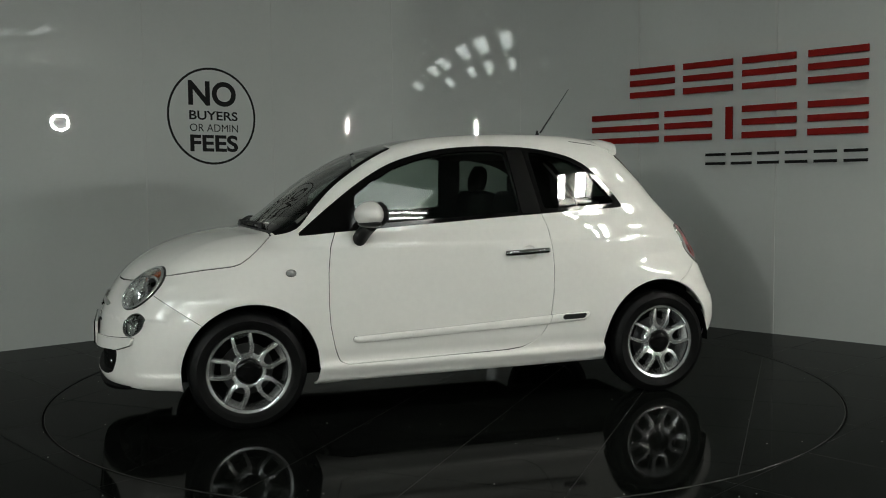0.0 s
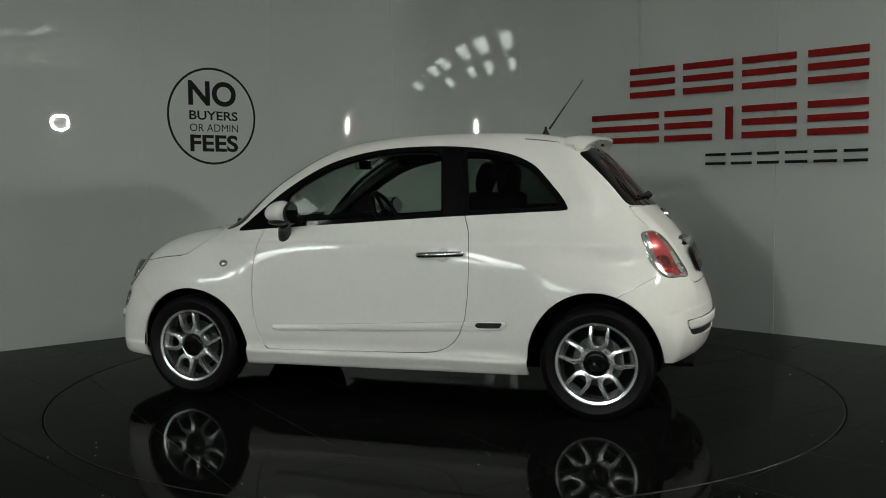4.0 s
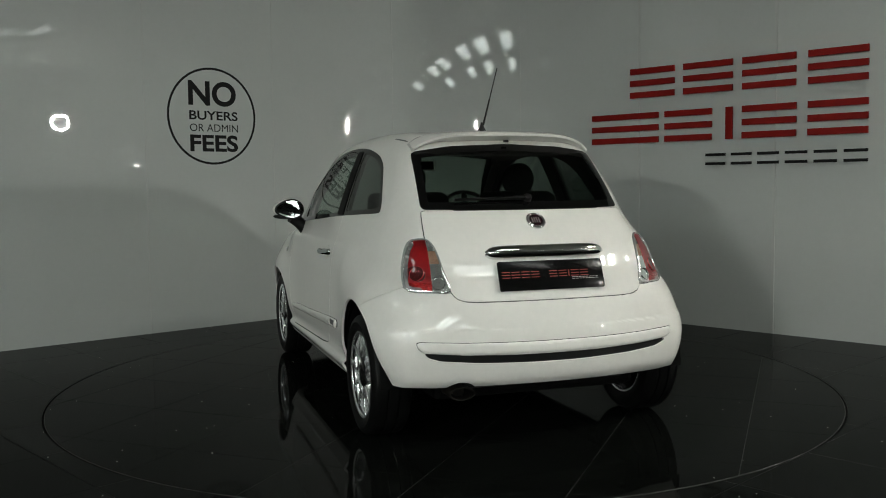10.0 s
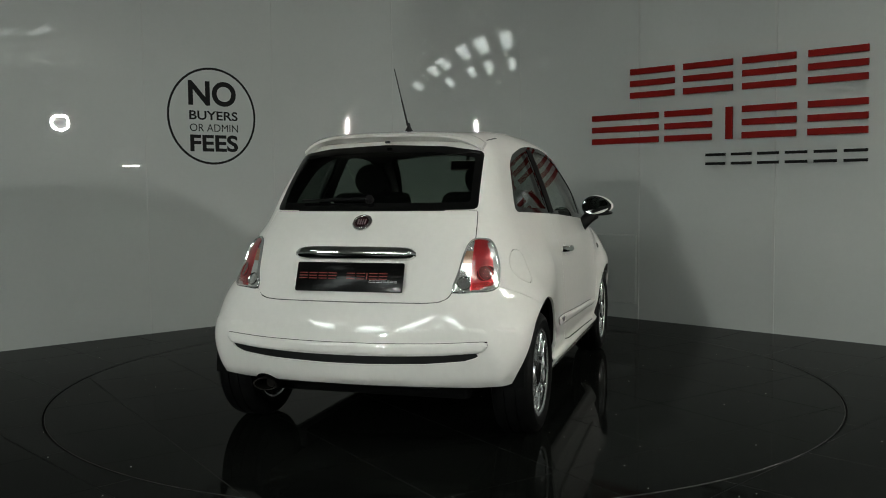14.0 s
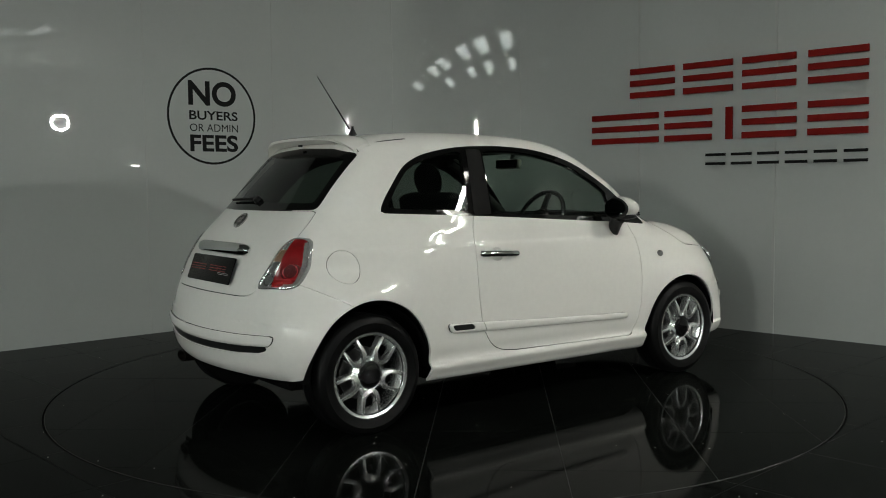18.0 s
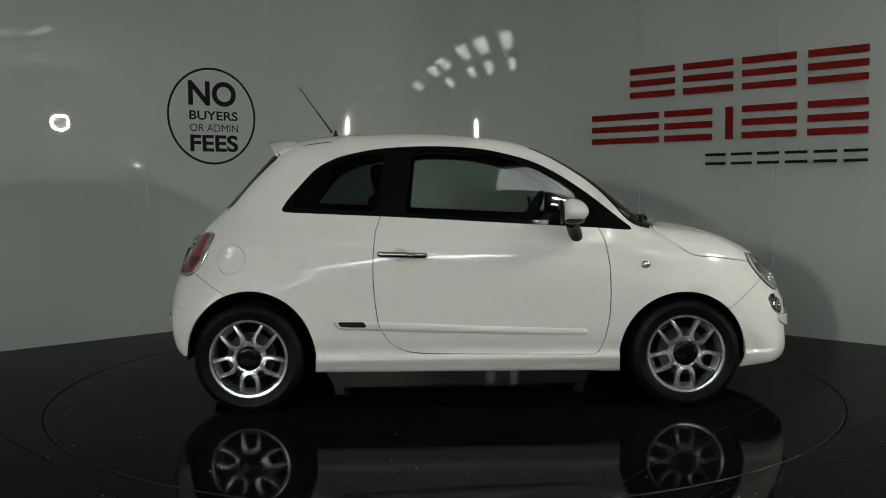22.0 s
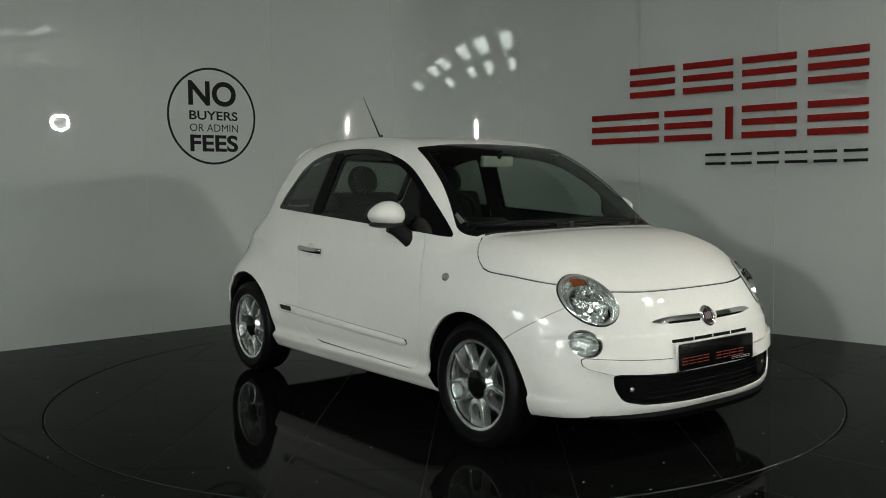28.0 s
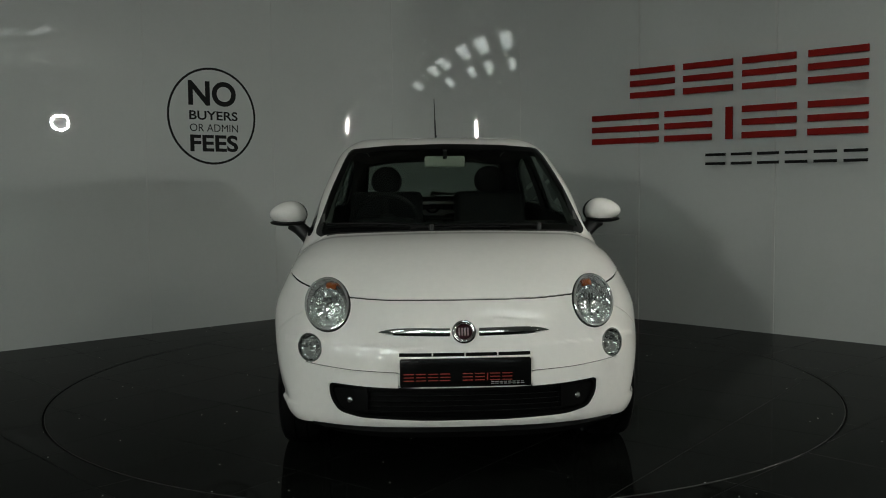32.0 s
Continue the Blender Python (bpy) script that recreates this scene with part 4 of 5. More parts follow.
dish_field = lambda V: np.sqrt(((V[:, 0] + 0.352) / 1.15) ** 2 + (V[:, 2] - 0.824) ** 2) - 0.036
dish, doors = split(doors, dish_field)


def ends(mesh, s):
    return pick(mesh, lambda c: c[:, 1] * s > 0)


def surf(p, way, reach=0.6):
    """Moves a point along a way until it meets the skin from inside."""
    p, way = np.array(p, float), np.array(way, float)
    lo, hi = -reach, reach
    for _ in range(40):
        m = (lo + hi) / 2
        lo, hi = (lo, m) if skin((p + way * m)[None])[0] > 0 else (m, hi)
    return Vector(p + way * lo)


def front_x(y, z):
    return surf((1.5, y, z), (1, 0, 0)).x


def rear_x(y, z):
    return surf((-1.4, y, z), (-1, 0, 0)).x


def normal(p):
    return Vector(normals_at(np.array([p], float))[0])


def facing(p, n, spin=0.0):
    """A frame at p whose z points along n and whose y points up."""
    n = Vector(n).normalized()
    x = Vector((0, 0, 1)).cross(n).normalized()
    m = Matrix((x, n.cross(x), n)).transposed().to_4x4()
    m.translation = p
    return m @ pose(0, 0, 0, 0, 0, spin)


def build_panels():
    sheet("body", rest, PAINT, car, "glossy white paint")
    sheet("bonnet", bonnet, PAINT, car)
    sheet("cowl", cowl, TRIM, car, "black plastic scuttle")
    gate = sheet("tailgate", tailgate, PAINT, car)
    fb = sheet("front_bumper", front_bumper, PAINT, car)
    rb = sheet("rear_bumper", rear_bumper, PAINT, car)
    sheet("filler_flap", flap, PAINT, car)
    sheet("windscreen", screen, GLASS, car, "curved clear glass", lip=0.004)
    sheet("rear_window", rear_glass, DARKGLASS, car, "tinted glass", lip=0.004)
    for s in (1, -1):
        sheet("roof_channel", ends(channel, s), TRIM, car, "black rubber", offset=-0.002, lip=0)
    sheet("windscreen_border", screen_band, BORDER, car, "black printed border", lip=0.004)
    sheet("rear_window_border", rear_band, BORDER, car, "black printed border", lip=0.004)
    for g in GAPS:
        for g in pieces(g):
            sheet("joint", g, DARK, car, "dark panel joint", offset=-0.006, lip=0)
    for s in (1, -1):
        sheet("bumper_strip", ends(front_strip, s), PAINT, fb, offset=0.014, lip=0.02)
        d = sheet("door", ends(doors, s), PAINT, car)
        sheet("rubbing_strip", ends(rub_front, s), PAINT, d, offset=0.004, lip=0.010, bulge=(rub_field, 0.015, 0.021))
        sheet("handle_dish", ends(dish, s), PAINT, d, offset=-0.001, lip=0, bulge=(dish_field, -0.014, 0.036))
        b = sheet("rubbing_strip", ends(rub_back, s), PAINT, car, offset=0.004, lip=0.010, bulge=(rub_field, 0.015, 0.021))
        sheet("side_vent", ends(vent, s), TRIM, b, "dark ribbed inset", offset=0.012, lip=0.01)
        sheet("window_surround", ends(dlo, s), GLOSSY, car, "gloss black frame", offset=-0.001, even=2)
        sheet("door_window", ends(door_glass, s), GLASS, d, offset=-0.004, lip=0.003, even=2)
        sheet("quarter_window", ends(back_glass, s), DARKGLASS, car, offset=-0.003, lip=0.003, even=1)
        # black pillar cover
        post = split(ends(dlo, s), lambda V: np.maximum(np.maximum(1.03 - V[:, 2], V[:, 2] - 1.378), np.maximum(-0.45 + 0.16 * (V[:, 2] - 1.03) - V[:, 0], V[:, 0] + 0.336 - 0.11 * (V[:, 2] - 1.03))))[0]
        sheet("pillar_cover", post, MESH, car, "satin black", offset=0.0025, lip=0.003)
        grip = bmesh.new()
        path = [surf((x, s * 0.6, z), (0, s, 0)) + Vector((0, s * o, 0)) for x, z, o in ((-0.462, 0.831, 0.006), (-0.45, 0.83, 0.018), (-0.40, 0.829, 0.027), (-0.34, 0.826, 0.029), (-0.27, 0.823, 0.026), (-0.228, 0.821, 0.017), (-0.215, 0.82, 0.006))]
        tube(grip, [tuple(p) for p in curve([tuple(p) for p in path], 4)], 0.0165, n=12, flat=0.75, up=(0, 1, 0))
        part("door_handle", grip, CHROME, d, "chrome", smooth=40)
        lamp = bmesh.new()
        lathe(lamp, [(0.0, 0.009), (0.008, 0.0085), (0.015, 0.005), (0.018, 0.0), (0.016, -0.004)], n=20)
        p = surf((0.935, s * 0.6, 0.762), (0, s, 0))
        part("side_repeater", lamp, LAMPEDGE, car, "clear lens", m=facing(p, normal(p)) @ Matrix.Diagonal((1.5, 1.1, 1, 1)), smooth=40)
    sheet("rear_strip", rear_strip, PAINT, rb, offset=0.002, lip=0.014, bulge=(rear_strip_field, 0.010, 0.018))
    sheet("black_insert", black_strip, TRIM, rb, "black plastic", offset=-0.008, lip=0)
    # air slot: no opening, a black inlay gives the dark of the recess
    bm = bmesh.new()
    rows = [[bm.verts.new((front_x(y, z) + o, y, z)) for o, z in ((0.0015, 0.5225), (0.0015, 0.509), (-0.02, 0.509), (-0.02, 0.5225))] for y in np.linspace(-0.262, 0.262, 23)]
    for a, b in zip(rows, rows[1:]):
        for k in range(4):
            bm.faces.new((a[k], a[(k + 1) % 4], b[(k + 1) % 4], b[k]))
    bm.faces.new(rows[0])
    bm.faces.new(rows[-1][::-1])
    part("air_slot_inlay", bm, DARK, fb, "black inlay in place of the slot's dark recess")
    for y in (-0.13, 0.0, 0.13):
        part("slot_rib", box(bmesh.new(), -0.01, 0.003, -0.003, 0.003, -0.007, 0.007), PAINT, fb, m=pose(front_x(y, 0.516), y, 0.516))
    eye = bmesh.new()
    lathe(eye, [(0, 0.0012), (0.019, 0.0012), (0.021, 0.0)], n=28)
    p = Vector((rear_x(-0.49, 0.475) - 0.009, -0.49, 0.475))
    part("tow_cap", eye, PAINT, rb, m=facing(p, normal(p)), smooth=40)
    # lining of the cabin
    keep = lambda c: (c[:, 0] > -1.42) & (c[:, 0] < 0.98) & (c[:, 2] > 0.36)
    lin = both(pick(both(rest, doors), keep), pick(both(tailgate, dlo), keep))
    sheet("cabin_lining", pick(lin, lambda c: c[:, 2] < 1.36), CABIN, car, "dark trim", offset=-0.03, lip=0)
    sheet("roof_lining", pick(lin, lambda c: c[:, 2] >= 1.36), LINING, car, "grey cloth", offset=-0.03, lip=0)
    return gate, fb, rb


GATE_OB, FRONT_OB, REAR_OB = build_panels()


def build_lamps():
    for s in (1, -1):
        tl = sheet("tail_lamp", ends(tail_rim, s), BRIGHT, car, "chrome-rimmed red and clear", offset=0.002, lip=0.02, bulge=(lamp_field, 0.006, 0.009))
        lens = ends(tail_lens, s)
        red, clear = split(lens, lambda V: 0.546 - 0.05 * (V[:, 2] - 0.8) - np.abs(V[:, 1]))
        amber, clear = split(clear, lambda V: 0.835 - V[:, 2])
        amber, upper = split(amber, lambda V: V[:, 2] - 0.89)
        edge, red = split(red, lambda V: np.where(np.abs(V[:, 1]) > 0.585, -0.023 - lamp_field(V), 0.5))
        sheet("edge_lens", edge, LAMPEDGE, tl, "clear bright edge", offset=0.003, lip=0.006)
        eye, red = split(red, lambda V: np.hypot(np.abs(V[:, 1]) - 0.600, V[:, 2] - 0.79) - 0.033)
        reflex, red = split(red, lambda V: V[:, 2] - 0.752)
        sheet("reflex_lens", reflex, REFLEX, tl, "sparkling red", offset=0.003, lip=0.006)
        sheet("red_lens", red, REDLENS, tl, offset=0.003, lip=0.01)
        sheet("brake_lens", eye, DEEPRED, tl, "deep red round", offset=0.0045, lip=0.006)
        sheet("upper_lens", upper, SHELL, tl, offset=0.001, lip=0.004)
        sheet("indicator_lens", amber, PALE_AMBER, tl, offset=0.001, lip=0.004)
        sheet("clear_lens", clear, REFLECTOR, tl, offset=0.001, lip=0.004)
        for y, z, r in ((0.600, 0.79, 0.033), (0.522, 0.752, 0.026)):
            p = Vector((rear_x(s * y, z), s * y, z))
            ring = bmesh.new()
            lathe(ring, [(r, 0.004), (r + 0.003, 0.006), (r + 0.005, 0.003), (r + 0.003, 0.0), (r, 0.001)], n=32, closed=True)
            part("bulb_ring", ring, REDLENS if y > 0.55 else CHROME, tl, m=facing(p, normal(p)), smooth=40)
        # headlamp
        h = ends(head, s)
        rim, inside = split(h, lambda V: -0.013 - head_field(V))
        seal, rim = split(rim, lambda V: -0.0045 - head_field(V))
        hl = sheet("headlamp", rim, BRIGHT, car, "round chrome-ringed clear", offset=0.001, lip=0.03, bulge=(head_field, 0.009, 0.012))
        sheet("seal", seal, TRIM, hl, "black rubber", offset=0.001, lip=0.02)
        sheet("bowl", inside, SHELL, hl, "silver inner shell", offset=-0.085, lip=0)
        inner_field = lambda V: np.hypot(np.abs(V[:, 1]) - 0.557, V[:, 2] - 0.682) - 0.079
        dishm, around = split(inside, inner_field)
        ringm, dishm = split(dishm, lambda V: -0.007 - inner_field(V))
        sheet("lamp_ring", ringm, BRIGHT, hl, offset=-0.012, lip=0.03)
        amb, _ = split(around, lambda V: np.maximum(np.abs(np.abs(V[:, 1]) - 0.552) - 0.022, np.maximum(0.760 - V[:, 2], V[:, 2] - 0.788)))
        sheet("indicator", amb, AMBER, hl, "amber", offset=-0.016, lip=0.012)
        sheet("shell", _, SHELL, hl, "smoked silver", offset=-0.025, lip=0)
        p = Vector((front_x(s * 0.557, 0.685), s * 0.557, 0.685))
        n = (normal(p) + Vector((1.0, 0, 0))).normalized()
        deep = bmesh.new()
        lathe(deep, [(0.084, 0.008), (0.072, -0.010), (0.056, -0.026), (0.036, -0.038), (0.018, -0.044), (0.0, -0.046)], n=22)
        part("reflector", deep, REFLECTOR, hl, "faceted silver", m=Matrix.Translation(n * -0.016) @ facing(p, n))
        cup = bmesh.new()
        lathe(cup, [(0, 0.012), (0.012, 0.011), (0.017, 0.004), (0.018, -0.04)], n=20)
        part("bulb_shield", cup, CHROME, hl, m=Matrix.Translation(n * -0.022) @ facing(p, n), smooth=40)
        for k in range(9):
            a = 0.4 + 0.7 * k
            bm = bmesh.new()
            box(bm, -0.009, 0.009, -0.005, 0.005, -0.004, 0.004, bevel=0.0015)
            part("facet", bm, REFLECTOR if k % 3 else CHROME, hl, m=Matrix.Translation(n * -0.022) @ facing(p, n) @ pose(0.04 * math.cos(a), 0.04 * math.sin(a), 0, 25 * math.sin(3 * k), 30 * math.cos(2 * k), math.degrees(a)))
        sheet("lens", inside, LENS, hl, "clear glass", offset=0.004, lip=0.002)
        # driving lamp under it
        d = ends(day, s)
        rim, inside = split(d, lambda V: -0.005 - day_field(V))
        dl = sheet("driving_lamp", rim, CHROME, car, "small round clear", offset=0.003, lip=0.02)
        sheet("bowl", inside, SHELL, dl, "grey shell", offset=-0.03, lip=0)
        p = Vector((front_x(s * 0.627, 0.527), s * 0.627, 0.527))
        cup = bmesh.new()
        lathe(cup, [(0, 0.010), (0.010, 0.008), (0.014, 0.0), (0.014, -0.012)], n=16)
        deep = bmesh.new()
        lathe(deep, [(0.046, 0.008), (0.041, -0.004), (0.028, -0.014), (0.012, -0.02), (0.0, -0.021)], n=16)
        part("reflector", deep, REFLECTOR, dl, "faceted silver", m=Matrix.Translation(normal(p) * -0.012) @ facing(p, (normal(p) + Vector((0.6, 0, 0))).normalized()))
        part("bulb_shield", cup, CHROME, dl, m=Matrix.Translation(normal(p) * -0.016) @ facing(p, normal(p)), smooth=40)
        sheet("lens", inside, LENS, dl, "clear glass", offset=0.003, lip=0.002)
    # lower grille
    g = sheet("grille", mouth, MESH, car, "black plastic lower grille", offset=-0.045, lip=0)
    side_m, _ = split(mouth, lambda V: -0.012 - grille_field(V))
    sheet("frame", side_m, MESH, g, offset=-0.004, lip=0.045)
    for i in range(5):
        z = 0.283 + 0.021 * i
        ys = np.linspace(-0.40, 0.40, 15)
        bm = bmesh.new()
        tube(bm, [(front_x(y, z) - 0.030, y, z) for y in ys], 0.0035, n=6)
        part("slat", bm, MESH, g)
    for s in (1, -1):
        cheek = split(ends(mouth, s), lambda V: np.maximum(np.maximum(0.285 - V[:, 2], V[:, 2] - 0.378), 0.395 - np.abs(V[:, 1])))[0]
        sheet("fog_bezel", cheek, MESH, g, offset=-0.018, lip=0.03)
        p = Vector((front_x(s * 0.462, 0.33) - 0.016, s * 0.462, 0.33))
        bm = bmesh.new()
        lathe(bm, [(0, 0.006), (0.008, 0.005), (0.011, 0.002), (0.012, 0.0)], n=24)
        part("fog_lamp", bm, SHELL, g, "small round", m=facing(p, Vector((1, s * 0.25, 0))), smooth=40)


build_lamps()


def bars(parent, m, groups, height, thick, material, strokes=3, depth=0.001, name="bar"):
    """Plain bars for lettering: a few flat strokes for each sign, its size and colour."""
    for x0, x1 in groups:
        for k in range(strokes):
            if strokes == 1 or x1 - x0 < height * 0.3:
                z0, z1 = 0.0, height
            else:
                z0 = k * (height - thick) / (strokes - 1)
                z1 = z0 + thick
            part(name, box(bmesh.new(), x0, x1, z0, z1, 0, depth), material, parent, m=m)
            if x1 - x0 < height * 0.3:
                break


def plate(name, label, m, low=0.0, tall=0.112):
    """A dealer's plate; lettering as plain bars."""
    bm = bmesh.new()
    prism(bm, rounded(0.52, tall, 0.008), -0.004, 0.003, bevel=0.001)
    p = part(name, bm, PLATE, car, label, m=m, smooth=30)
    step_w, letters, x = 0.0478, [], -0.245
    for k in range(10):
        if k != 4:
            letters.append((x, x + (0.040 if k != 7 else 0.005)))
        x += step_w if k != 7 else 0.013
        if k == 4:
            x -= 0.006
    bars(p, pose(0, -0.010 - low, 0.0034), letters, 0.029, 0.0034, PLATERED, depth=0.0006)
    bars(p, pose(0, -0.024 - low, 0.0034), [(0.10 + 0.017 * k, 0.113 + 0.017 * k) for k in range(8)], 0.009, 0.0018, GREYBAR, strokes=2, depth=0.0006)
    return p


def build_trim():
    # plates
    x = front_x(0, 0.45)
    plate("front_plate", "black dealer plate with red lettering", facing((x + 0.014, 0, 0.449), (1, 0, 0.02)), 0.022)
    bm = bmesh.new()
    prism(bm, rounded(0.526, 0.112, 0.01), -0.016, -0.004)
    part("plate_holder", bm, PAINT, car, m=facing((x + 0.014, 0, 0.449), (1, 0, 0.02)))
    a, b = Vector((-1.573, 0, 0.843)), Vector((-1.621, 0, 0.713))
    up = (a - b).normalized()
    n = Vector((-up.z, 0, up.x))
    mid = (a + b) / 2
    off = Vector((rear_x(0, mid.z), 0, mid.z))
    plate("rear_plate", "black dealer plate with red lettering", facing(off + n * 0.010 - up * 0.006, n), tall=0.136)
    # chrome bar over the rear plate
    pts = [(rear_x(y, 0.880) - 0.014 * (1 - 0.6 * (abs(y) / 0.294) ** 6), y, 0.880 - 0.006 * (abs(y) / 0.29) ** 4) for y in 0.293 * np.sin(np.linspace(-math.pi / 2, math.pi / 2, 41))]
    rad = [0.033 * max(0.16, 1 - (abs(p[1]) / 0.2932) ** 14) ** 0.5 for p in pts]
    bm = tube(bmesh.new(), pts, rad, n=14, flat=1.0, up=(0, 0, 1))
    part("handle_bar", bm, CHROME, GATE_OB, "chrome", smooth=50)
    # badges, drawn as plain discs
    for p, n in ((Vector((front_x(0, 0.60), -0.002, 0.60)), None), (Vector((rear_x(0, 1.014), 0, 1.014)), None)):
        m = facing(p, normal(p))
        ring = bmesh.new()
        lathe(ring, [(0.032, 0.006), (0.033, 0.009), (0.0345, 0.0095), (0.036, 0.0075), (0.038, 0.0095), (0.043, 0.0105), (0.048, 0.006), (0.049, -0.004), (0.032, -0.004)], n=40, closed=True)
        b = part("badge", ring, CHROME, car, "round chrome-rimmed dark red", m=m, smooth=40)
        part("face", lathe(bmesh.new(), [(0, 0.0075), (0.03, 0.007), (0.0365, 0.006)], n=36), BADGE, b, smooth=40)
        for k in range(4):
            part("bar", box(bmesh.new(), -0.022 + 0.0115 * k, -0.0155 + 0.0115 * k, -0.016, 0.016, 0.0073, 0.0086), BADGEBAR, b)
    # chrome whiskers beside the front badge
    for s in (1, -1):
        bm = bmesh.new()
        ys = np.linspace(0.058, 0.342, 20)
        rows = []
        for y in ys:
            t = (y - 0.058) / (0.342 - 0.058)
            hh = 0.019 * (1 - t ** 6) + 0.001
            zc = 0.597 + 0.004 * t
            xs = front_x(s * y, zc)
            rows.append([bm.verts.new((xs + o, s * y, zc + hh * f)) for f, o in ((1, -0.004), (1, 0.003), (0.15, 0.009), (-0.2, 0.009), (-1, 0.002), (-1, -0.004))])
        for a, b in zip(rows, rows[1:]):
            for k in range(6):
                bm.faces.new((a[k], a[(k + 1) % 6], b[(k + 1) % 6], b[k]))
        bm.faces.new(rows[0])
        bm.faces.new(rows[-1][::-1])
        part("whisker", bm, CHROME, FRONT_OB, "chrome", smooth=25)
    # aerial
    bm = bmesh.new()
    lathe(bm, [(0.0, 0.05), (0.006, 0.05), (0.01, 0.03), (0.022, 0.008), (0.026, -0.004), (0, -0.004)], n=18)
    base = Vector((-0.752, 0, surf((-0.752, 0, 1.3), (0, 0, 1)).z))
    an = part("aerial", bm, TRIM, car, "black roof aerial", m=Matrix.Translation(base), smooth=40)
    tip = Vector((-0.218, 0.0, 0.312))
    rod = [Vector((-0.02, 0, 0.035)).lerp(tip, t) for t in (0, 0.25, 0.45, 0.47, 0.75, 1.0)]
    part("rod", tube(bmesh.new(), rod, [0.006, 0.005, 0.0045, 0.003, 0.0027, 0.0024], n=8), TRIM, an, smooth=40)
    # roof spoiler
    bm = bmesh.new()
    secs = []
    for y in np.linspace(-0.478, 0.478, 33):
        t = abs(y) / 0.478
        zt = 1.446 - 0.012 * t ** 2 - 0.062 * t ** 6
        xt = -1.125 + 0.085 * t ** 3
        xf = -0.90 - 0.03 * t ** 2
        zf = surf((xf, y, 1.2), (0, 0, 1)).z
        xg = -1.015 + 0.03 * t ** 2
        zg = surf((xg, y, 1.2), (0, 0, 1)).z
        th = 0.016
        prof = [(xf, zf - 0.004), (xf - 0.03, max(zf + 0.003, zf)), ((xf + xt) / 2, (zf + zt) / 2 + 0.012), (xt + 0.02, zt + 0.003), (xt, zt - 0.004), (xt + 0.004, zt - th), (xt + 0.05, zt - th - 0.012), (xg - 0.035, min(zt - th - 0.012, zg - 0.008)), (xg, zg - 0.014)]
        secs.append([bm.verts.new((x, y, z)) for x, z in prof])
    for a, b in zip(secs, secs[1:]):
        for k in range(len(a)):
            bm.faces.new((a[k], a[(k + 1) % len(a)], b[(k + 1) % len(b)], b[k]))
    bm.faces.new(secs[0])
    bm.faces.new(secs[-1][::-1])
    part("roof_spoiler", bm, PAINT, car, smooth=35)
    bm = bmesh.new()
    box(bm, -0.012, 0.004, -0.012, 0.012, -0.006, 0.006, bevel=0.002)
    part("washer_jet", bm, TRIM, car, m=pose(-1.078, 0, 1.405))
    # black lip under the front bumper
    bm = bmesh.new()
    rows = []
    for y in np.linspace(-0.62, 0.62, 31):
        x, e = front_x(y, 0.245), 0.03 * (abs(y) / 0.62) ** 4
        rows.append([bm.verts.new((x - o, y, z)) for o, z in ((0.016, 0.234), (0.004, 0.206 + 0.4 * e), (0.012, 0.182 + e), (0.09, 0.180 + e), (0.09, 0.234))])
    for a, b in zip(rows, rows[1:]):
        for k in range(5):
            bm.faces.new((a[k], a[(k + 1) % 5], b[(k + 1) % 5], b[k]))
    bm.faces.new(rows[0])
    bm.faces.new(rows[-1][::-1])
    part("lower_lip", bm, MESH, FRONT_OB, "black plastic", smooth=30)
    # wipers
    for y0, y1, z0, z1 in ((0.42, -0.20, 0.975, 0.972), (-0.10, -0.60, 0.975, 0.99)):
        ys = np.linspace(y0, y1, 14)
        path = []
        for k, y in enumerate(ys):
            z = z0 + (z1 - z0) * k / 13 + 0.01 * math.sin(math.pi * k / 13)
            q = surf((0.7, y, z), (1, 0, 0))
            path.append(q + normal(q) * 0.016)
        w = part("wiper", tube(bmesh.new(), path, [0.008] * 5 + [0.006] * 9, n=8), RUBBER, car, "black", smooth=50)
        part("blade", tube(bmesh.new(), [p + Vector((0.004, 0, -0.012)) for p in path[3:]], 0.005, n=6), RUBBER, w)
        q = path[0]
        part("pivot", lathe(bmesh.new(), [(0, 0.014), (0.010, 0.012), (0.014, 0.0), (0.014, -0.03)], n=16), TRIM, w, m=Matrix.Translation(q), smooth=40)
    ys = np.linspace(0.0, 0.36, 10)
    path = []
    for y in ys:
        z = 1.115 - 0.02 * y
        q = surf((-1.0, y, z), (-1, 0, 0))
        path.append(q + normal(q) * 0.014)
    w = part("rear_wiper", tube(bmesh.new(), path, [0.012, 0.011, 0.009] + [0.007] * 7, n=8), RUBBER, car, "black", smooth=50)
    q = path[0]
    part("pivot", lathe(bmesh.new(), [(0, 0.014), (0.018, 0.01), (0.022, -0.012)], n=16), TRIM, w, m=facing(q, normal(q)), smooth=40)
    # exhaust
    bm = bmesh.new()
    outline = [(1.0, 0.0), (1.0, 0.12), (0.86, 0.12), (0.86, 0.0)]
    n = 28
    rings = []
    for k in range(n):
        a = 2 * math.pi * k / n
        rings.append([bm.verts.new((-1.61 + h, 0.437 + 0.062 * r * math.cos(a), 0.262 + 0.030 * r * math.sin(a))) for r, h in outline])
    for k in range(n):
        a, b = rings[k], rings[(k + 1) % n]
        for i in range(4):
            bm.faces.new((a[i], b[i], b[(i + 1) % 4], a[(i + 1) % 4]))
    part("exhaust", bm, EXHAUST, car, "sooty steel tailpipe", smooth=40)
    bm = tube(bmesh.new(), [(-1.55, 0.437, 0.262), (-1.4, 0.40, 0.25), (-1.2, 0.2, 0.24)], 0.028, n=10)
